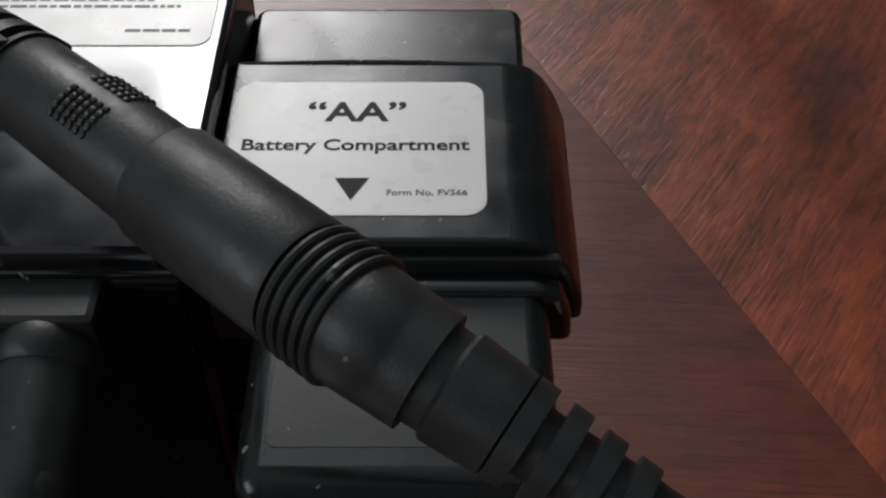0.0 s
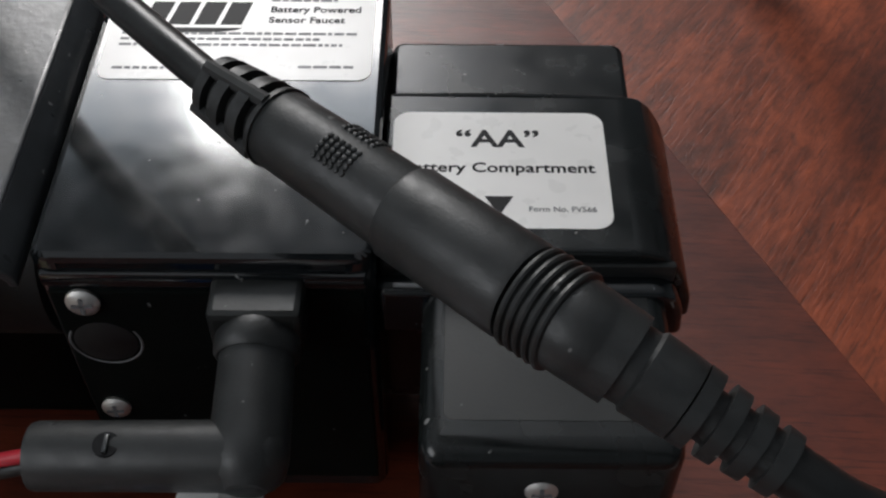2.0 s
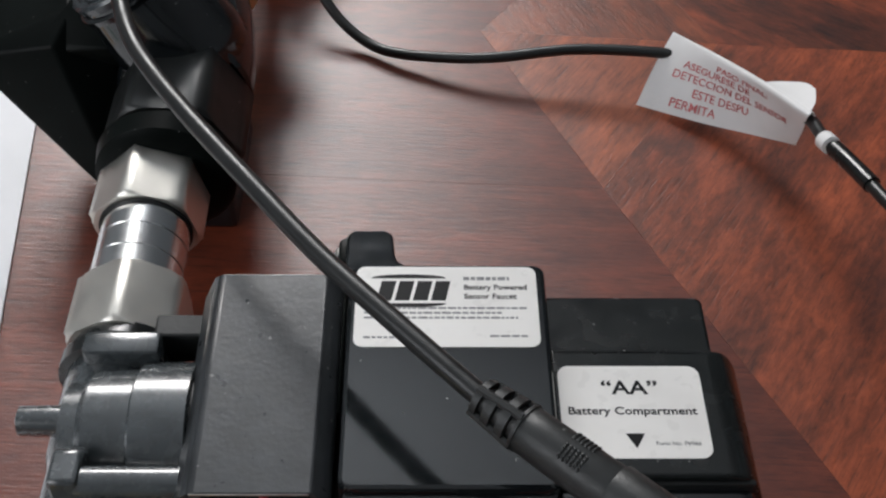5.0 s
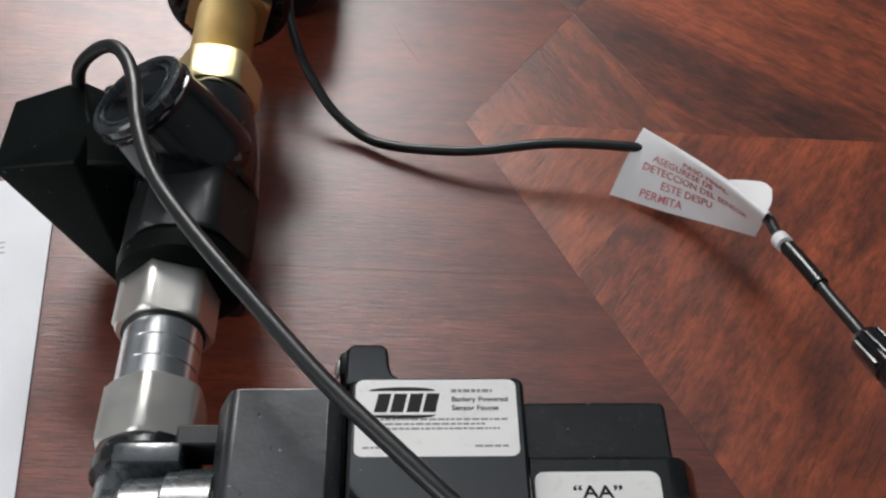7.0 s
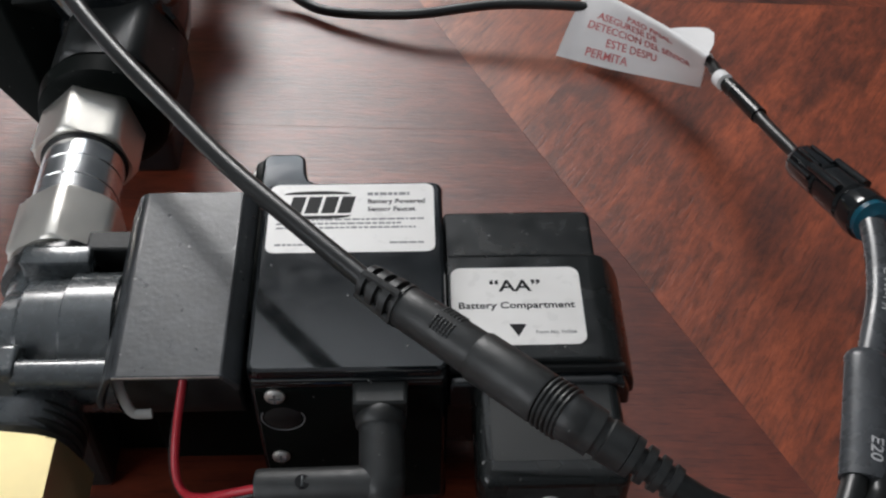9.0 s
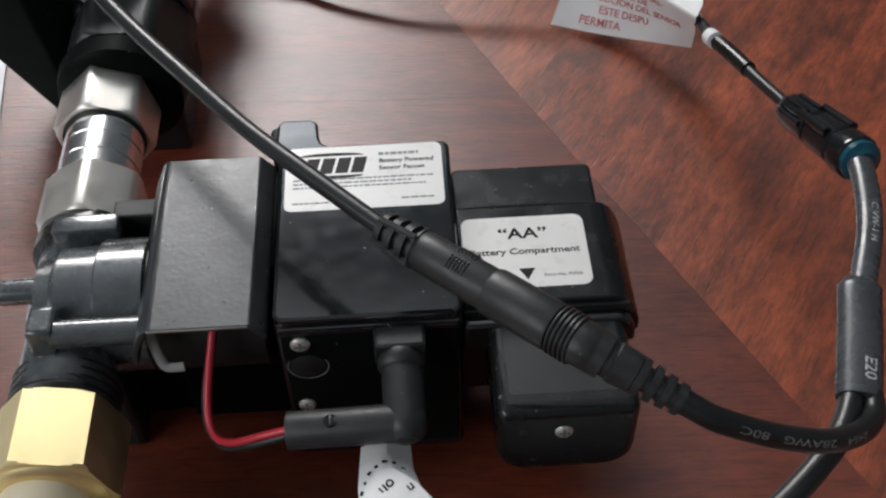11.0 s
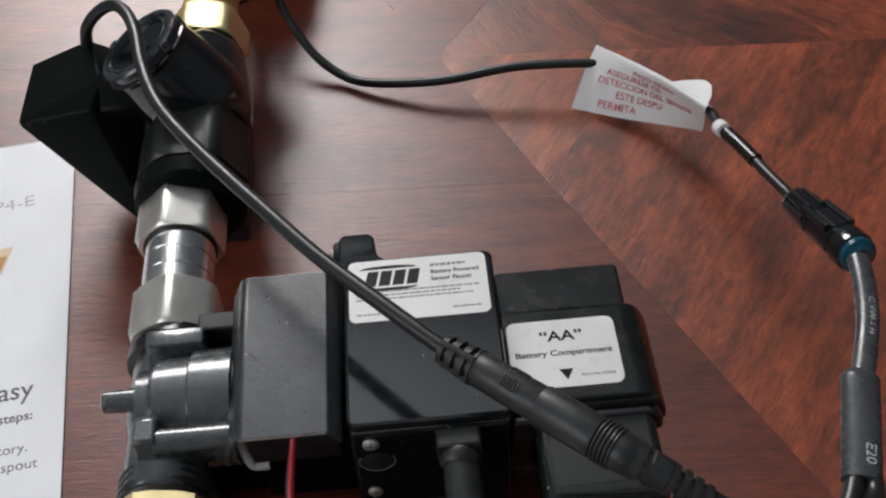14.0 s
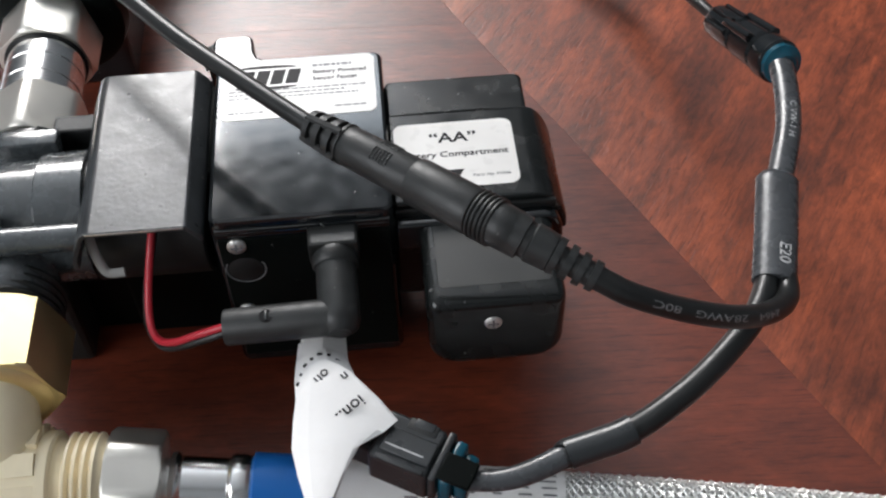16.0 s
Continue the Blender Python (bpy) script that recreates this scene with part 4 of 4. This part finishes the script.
TURN = Matrix.Rotation(math.pi, 4, "Z")
part("sleeve_print", on_tube(letters("E20", 4.3, TURN, 0.01, "CENTER"), [(62.2, 55.5, 60), (66.5, 70, 61), (70.4, 84, 62), (71, 86, 62)], 5.5, 72, 7.0, 0.66), WHITEINK, hc, smooth=0)
part("sleeve_print", on_tube(letters("C VW-1 H", 2.5, TURN, 0.0, "CENTER", 1.25), [(70.6, 84, 62), (74.6, 93, 62), (79, 104, 62), (81.6, 113, 62), (83.4, 122, 62), (84.6, 130, 61.6)], 3.5, 78, 24, 0.8), WHITEINK, hc, smooth=0)
part("lead_print", on_tube(letters("2464   28AWG   80C", 2.3, TURN, 0.0, "CENTER", 1.9), [tuple(E1), (21, 36.4, 85.6), (33, 36.2, 79), (46, 38, 72), (57, 43.5, 65), (63.5, 50, 61)], 2.75, 42, 30), LEADINK, hc, smooth=0)
# lower connector
c0, c1 = Vector((-37.6, 31.0, 45)), Vector((-14.5, 18.0, 44))
cdx = (c1 - c0).normalized()
cu_, cs_, cw_ = axes(cdx)
mconn = Matrix.Translation(c0) @ Matrix([[cu_[i], cs_[i], cw_[i], 0] for i in range(3)] + [[0, 0, 0, 1]])


def placed(bm, m):
    bm.transform(m)
    return bm


def conn(name, dims, mat, label=""):
    part(name, placed(box(*dims, 3), mconn), mat, hc, label)


conn("connector_rear", (-4, 3, -4.8, 4.8, -4.8, 4.4, 1.2), MATTE)
conn("connector_shell", (2, 17, -6.4, 6.4, -5.8, 5.6, 1.0), CONN, "charcoal plastic plug connector")
conn("latch", (4, 16.6, -2.2, 4.4, 5.0, 6.4, 0.5), CONN)
conn("latch_slot", (5, 14.5, 2.3, 2.7, 6.3, 6.5, 0.08), WHITEINK)
# darker block, slightly proud, painted for the shade in the latch recess
conn("recess_shade", (7.5, 15, -6.55, -3.2, 1.4, 5.72, 0.4), MATTE)
conn("latch_tongue", (9, 14, -6.7, -4.4, 3.2, 5.9, 0.3), CONN)
conn("rail", (4, 16, 5.2, 6.6, 4.2, 6.2, 0.4), CONN)
conn("mouth_rim", (17.2, 19.2, -6.7, 6.7, -6.0, 6.0, 0.7), CONN)
conn("seal", (19.4, 22.6, -5.9, 5.9, -5.3, 5.3, 1.0), TEAL, "teal rubber seal")
conn("mouth_hood", (18.8, 27.0, -1.6, 5.6, 5.0, 6.2, 0.5), DULL)
conn("seal_plug", (22.4, 26.0, -4.4, 4.4, -4.2, 4.2, 1.2), TEAL)
# upper connector
k0, k1 = Vector((78.6, 170.5, 46.2)), Vector((86.4, 130.5, 60.6))
kd = (k1 - k0).normalized()
part("plug_shell", lathe(k0, kd, [(0, 2.4), (0.4, 4.4), (1.4, 5.2), (3, 5.5), (16, 5.6), (16.5, 4.9), (18.4, 4.9), (18.8, 5.9), (30, 6.1), (30.6, 5.2), (33, 5.2)], 32), GLOSS, hc, "glossy black sealed connector")
kk, ku, kw = axes(kd)
for a in (20, 65, 110, 155, 200):
    n3 = ku * math.cos(radians(a)) + kw * math.sin(radians(a))
    p0, p1 = k0 + kd * 3.5 + n3 * 5.4, k0 + kd * 15.5 + n3 * 5.6
    part("shell_rib", tube([tuple(p0), tuple((p0 + p1) / 2), tuple(p1)], 0.9, 8, 2), GLOSS, hc)
for a in (50, 130):
    n3 = ku * math.cos(radians(a)) + kw * math.sin(radians(a))
    p0, p1 = k0 + kd * 14 + n3 * 6.0, k0 + kd * 29.5 + n3 * 6.3
    part("latch_arm", tube([tuple(p0), tuple((p0 + p1) / 2), tuple(p1)], 1.5, 10, 2), GLOSS, hc)
part("plug_collar", lathe(k0 + kd * 32.6, kd, [(0, 5.2), (0.3, 6.6), (2.6, 6.8), (6.2, 6.6), (6.9, 5.8), (7.0, 4.6)], 32), GLOSS, hc)
part("plug_seal", lathe(k0 + kd * 38.9, kd, [(0, 5.4), (0.2, 5.9), (2.4, 5.9), (2.8, 4.6), (4.2, 3.4)], 28), TEAL, hc, "teal rubber seal")

# ---------------------------------------------------------------- second lead with folded paper tag
lead = thing("sensor_lead", (-60, 299, 2), "thin black lead with folded paper tag on the table", "cable")
part("jacket", tube([(-107.5, 388, 36), (-108.5, 370, 34.5), (-108, 353, 30.5), (-104.5, 340, 24), (-99.4, 330, 17), (-90.1, 316.8, 9.0), (-78.1, 306.4, 4.2), (-66.0, 299.4, 4.6), (-46.2, 293.6, 7.4), (-29.4, 291.2, 9.8), (-2.4, 291.1, 13.6), (25.7, 287.7, 15.2), (38.5, 284, 15), (48, 274, 17.5), (58.5, 259.5, 21.5), (66.5, 238, 28.8), (67.4, 227, 32.2), (68, 219, 34.6), (72, 204, 38), (75, 190, 41), (78, 176, 44.6), (78.9, 168.5, 47)],
                    2.0, 14, 8), JACKET, lead)
part("shrink_tube", tube([(68.6, 217, 35.2), (71, 208, 37.2), (73.6, 197, 39.6)], 2.7, 16, 6), SATIN, lead)
part("tie_band", lathe((67.0, 222.5, 33.9), (0.2, -0.9, 0.26), [(0, 2.2), (0.1, 3.0), (4.4, 3.0), (4.5, 2.2)], 20), PAPER, lead, "white tie band")
tag = thing("paper_tag", (40, 270, 1), "folded white paper tag with red print, standing on the table", "tag")
part("flap", sheet([[(20, 276, 0.6), (40, 263, 4), (57, 252, 8), (68, 243, 12)],
                    [(26, 284.5, 11.5), (42.5, 270, 15), (56.5, 255.5, 18.5), (66.5, 238, 23.5)],
                    [(31.6, 291.4, 19.5), (44, 274, 23), (55, 256, 27), (64.5, 233.5, 33)],
                    [(33, 292.5, 20.4), (45.5, 275.2, 24), (56.6, 257, 28), (66.2, 234.5, 34.2)],
                    [(34.5, 291.5, 18.5), (46.8, 274.5, 22), (58, 256.5, 26), (67.5, 234.5, 32.5)]], 0.25, 5), PAPER, tag)
part("ear", sheet([[(55.6, 256.6, 27.6), (60, 249, 29.4), (65.8, 235, 34)], [(58, 255.2, 29), (63, 249.6, 31.6), (68, 239, 34.6)], [(61, 254, 30.2), (67.6, 250, 33), (69.4, 245, 34.6)]], 0.25, 4), PAPER, tag)


def on_sheet(rows, bm, width, height, lift):
    """Lays flat print (millimetres from the lower left corner) onto the curved sheet through those rows."""
    grid = [smooth_path(r, 6) for r in rows]
    cols = [smooth_path(q, 6) for q in zip(*grid)]

    def spot(u, v):
        a, b_ = min(max(u, 0), 0.999) * (len(cols) - 1), min(max(v, 0), 0.999) * (len(cols[0]) - 1)
        i_, j_ = int(a), int(b_)
        f, g = a - i_, b_ - j_
        return (cols[i_][j_] * (1 - f) + cols[i_ + 1][j_] * f) * (1 - g) + (cols[i_][j_ + 1] * (1 - f) + cols[i_ + 1][j_ + 1] * f) * g

    for vert in bm.verts:
        u, v = vert.co.x / width, vert.co.y / height
        p = spot(u, v)
        nrm = (spot(u + 0.04, v) - spot(u - 0.04, v)).cross(spot(u, v + 0.04) - spot(u, v - 0.04)).normalized()
        vert.co = p + nrm * (lift + vert.co.z)
    return bm


FLAP = [[(20, 276, 0.6), (40, 263, 4), (57, 252, 8), (68, 243, 12)],
        [(26, 284.5, 11.5), (42.5, 270, 15), (56.5, 255.5, 18.5), (66.5, 238, 23.5)],
        [(31.6, 291.4, 19.5), (44, 274, 23), (55, 256, 27), (64.5, 233.5, 33)],
        [(33, 292.5, 20.4), (45.5, 275.2, 24), (56.6, 257, 28), (66.2, 234.5, 34.2)],
        [(34.5, 291.5, 18.5), (46.8, 274.5, 22), (58, 256.5, 26), (67.5, 234.5, 32.5)]]
words = bmesh.new()
for body, x, y in (("PASO FINAL:", 33, 20.6), ("ASEGURESE DE", 23, 16.8), ("DETECCION DEL SENSOR", 30, 12.6), ("ESTE DESPU", 26, 8.0), ("PERMITA", 17, 3.6)):
    merge(words, letters(body, 4.0, at(x, y, 0), 0.004, "CENTER", 1.0))
part("red_print", on_sheet(FLAP, words, 60, 50, 0.45), REDINK, tag, smooth=0)

# second tag, wrapped round the lower connector
tg2 = thing("paper_tag", (-50, 45, 40), "creased white paper tag with black print on the connector", "tag")
part("wrap", sheet([[(-54.5, 60, 45), (-55, 46, 50), (-54.5, 39, 52), (-55.5, 26, 52), (-52.4, 12, 53)],
                    [(-51, 59.5, 46), (-51, 48, 52.5), (-51, 38, 54), (-51.5, 25, 54), (-50.5, 11.5, 54.5)],
                    [(-47.5, 58, 47), (-46.8, 48.6, 53.6), (-45, 38, 54.4), (-46, 24.5, 54.2), (-48.6, 11.5, 54.5)],
                    [(-43.5, 56, 47), (-41, 44, 54), (-35.5, 34, 54), (-41.5, 24, 53.6), (-46.4, 12, 54)],
                    [(-42.4, 55, 46), (-40.4, 43.5, 53), (-31, 30.6, 53), (-40, 25, 52.8), (-46, 12.4, 53)]], 0.3, 2), TAGPAPER, tg2, "", 12)
part("rear_fold", sheet([[(-54, 62, 45.6), (-53, 53, 48.6)], [(-48, 62.5, 46.6), (-48.2, 52, 51.0)], [(-42.6, 61.5, 45.8), (-42, 49.5, 49.4)]], 0.3, 2), TAGPAPER, tg2, "", 12)
tp = bmesh.new()
for body, x, y, z, a, size in (("ion..", -41.6, 33.6, 54.9, 215, 4.4), ("on", -48.0, 43.4, 54.4, 220, 3.8), ("n", -42.6, 42.6, 54.9, 215, 3.4)):
    merge(tp, letters(body, size, at(x, y, z, -6, 10, a), 0.012, "CENTER", 1.0))
for x, y, z, a, w in ((-54.0, 43.5, 51.8, 70, 1.2), (-53.2, 46.2, 51.6, 65, 0.8), (-52.2, 48.4, 52.2, 50, 1.1), (-50.6, 50.2, 52.0, 30, 0.9), (-48.6, 51.2, 52.4, 0, 1.3), (-46.4, 50.6, 52.6, -20, 0.9), (-44.4, 48.8, 52.6, -40, 1.1)):
    merge(tp, bars([(-w / 2, w / 2, 0, 0.7)], at(x, y, z, 0, 0, a)))
part("black_print", tp, INK, tg2, smooth=0)

# ---------------------------------------------------------------- printed card
card = thing("instruction_card", (-240, 180, 0), "white printed instruction card lying flat on the table", "card")
mc = at(-195.5, 285.5, 0, 0, 0, 6.2)
part("sheet", placed(prism([(-150, -260), (0, -260), (0, 0), (-150, 0)], 0.2, 1.0, "z", 0.15, 1), mc), CARD, card)


def printed(name, bm, mat):
    part(name, placed(bm, mc), mat, card, smooth=0)


printed("logo_block", merge(prism([(-62, -20), (-46, -20), (-46, -14), (-62, -14)], 1.02, 1.05, "z"), prism([(-44.5, -20.6), (-36.5, -20.6), (-34.2, -13.4), (-44.5, -13.4)], 1.02, 1.05, "z")), BLUEINK)
printed("handwriting", letters("CP4-E", 8.6, at(-15.5, -36.0, 1.03, 0, 0, 4), -0.004, "RIGHT", 1.1), PENCIL)
printed("picture_band", prism([(-90, -74), (-26.5, -74), (-23, -60.5), (-90, -60.5)], 1.02, 1.05, "z"), TANINK)
printed("picture_band", prism([(-90, -72), (-27, -72), (-25, -65), (-90, -65)], 1.06, 1.09, "z"), ORANGEINK)
printed("logo_cross", merge(prism([(-40.5, -105), (-37.4, -105), (-31.2, -95), (-34.3, -95)], 1.02, 1.05, "z"),
                            prism([(-34.3, -105), (-31.2, -105), (-37.4, -95), (-40.5, -95)], 1.06, 1.09, "z")), GREENINK)
printed("logo_line", bars([(-38, -32.6, -110.4, 0.7), (-38, -32.6, -113.4, 0.7), (-38.0, -37.3, -113, 6.0), (-33.2, -32.5, -112, 3.4), (-34.6, -33.8, -115, 2.4)], at(0, 0, 1.02)), PENCIL)
printed("heading", letters("e Easy", 11.0, at(-11.4, -132.2, 1.03), 0.006, "RIGHT", 0.92), GREYINK)
printed("text_line", letters("in a few steps:", 5.3, at(-11, -143.6, 1.03), 0.014, "RIGHT", 1.0), GREYINK)
printed("text_line", letters("the lavatory.", 5.5, at(-12, -156.6, 1.03), -0.004, "RIGHT", 1.0), GREYINK)
printed("text_line", letters("en the spout", 5.5, at(-8.4, -163.6, 1.03), -0.004, "RIGHT", 1.0), GREYINK)

# ---------------------------------------------------------------- veneer pieces of the table top
X0, X1, Y0, Y1 = TX0 + 3, TX1 - 3, TY0 + 3, TY1 - 3
DX = 4 + (234 - Y0) * 0.4727
A_, L_, R_, T_ = (4, 234), (-35, 319), (56, 312), (17, 393)
TL_, TR_ = (17 - (Y1 - 393) * 0.4727, Y1), (17 + (Y1 - 393) * 0.684, Y1)
panels = [((A_, R_, L_), (52, 76)), ((L_, R_, T_), (39, -82)),
          ((A_, (DX, Y0), (X1, Y0), (X1, 234), (X1, 255), R_), (52, 76)),
          ((A_, (X0, 262), (X0, Y0), (DX, Y0)), (100, -5)),
          ((A_, L_, (X0, 361), (X0, 262)), (100, -9)),
          ((L_, T_, TL_, (X0, Y1), (X0, 361)), (100, -12)),
          ((T_, TR_, TL_), (-39, 82)),
          ((R_, (X1, 255), (X1, Y1), TR_, T_), (60, -50))]


def veneer_panel(corners, grain, mat):
    """A thin veneer with eased edges; its x axis lies along the grain."""
    c = sum((Vector(p) for p in corners), Vector((0, 0))) / len(corners)
    a = math.atan2(grain[1], grain[0])
    rot = Matrix.Rotation(-a, 2)
    bm = bmesh.new()

    def ring(shrink, z):
        out = []
        for p in corners:
            v = Vector(p) - c
            v = rot @ (v * (1 - shrink / v.length))
            out.append(bm.verts.new((v.x * MM, v.y * MM, z * MM)))
        return out

    k = len(corners)
    lv = [ring(0.045, -1.2), ring(0.045, -0.012), ring(0.09, 0.0)]
    for p, q in zip(lv, lv[1:]):
        for i in range(k):
            bm.faces.new((p[i], p[(i + 1) % k], q[(i + 1) % k], q[i]))
    bm.faces.new(lv[-1])
    bmesh.ops.recalc_face_normals(bm, faces=bm.faces)
    me = bpy.data.meshes.new("veneer_panel")
    bm.to_mesh(me)
    bm.free()
    me.materials.append(mat)
    ob = new("veneer_panel", me)
    ob.parent = top
    ob.location, ob.rotation_euler = (c.x * MM, c.y * MM, 0.75), (0, 0, a)


for i, (corners, grain) in enumerate(panels):
    veneer_panel(corners, grain, PALEWOOD if i in (0, 1) else WOOD if i in (3, 4, 5) else FIGURED)
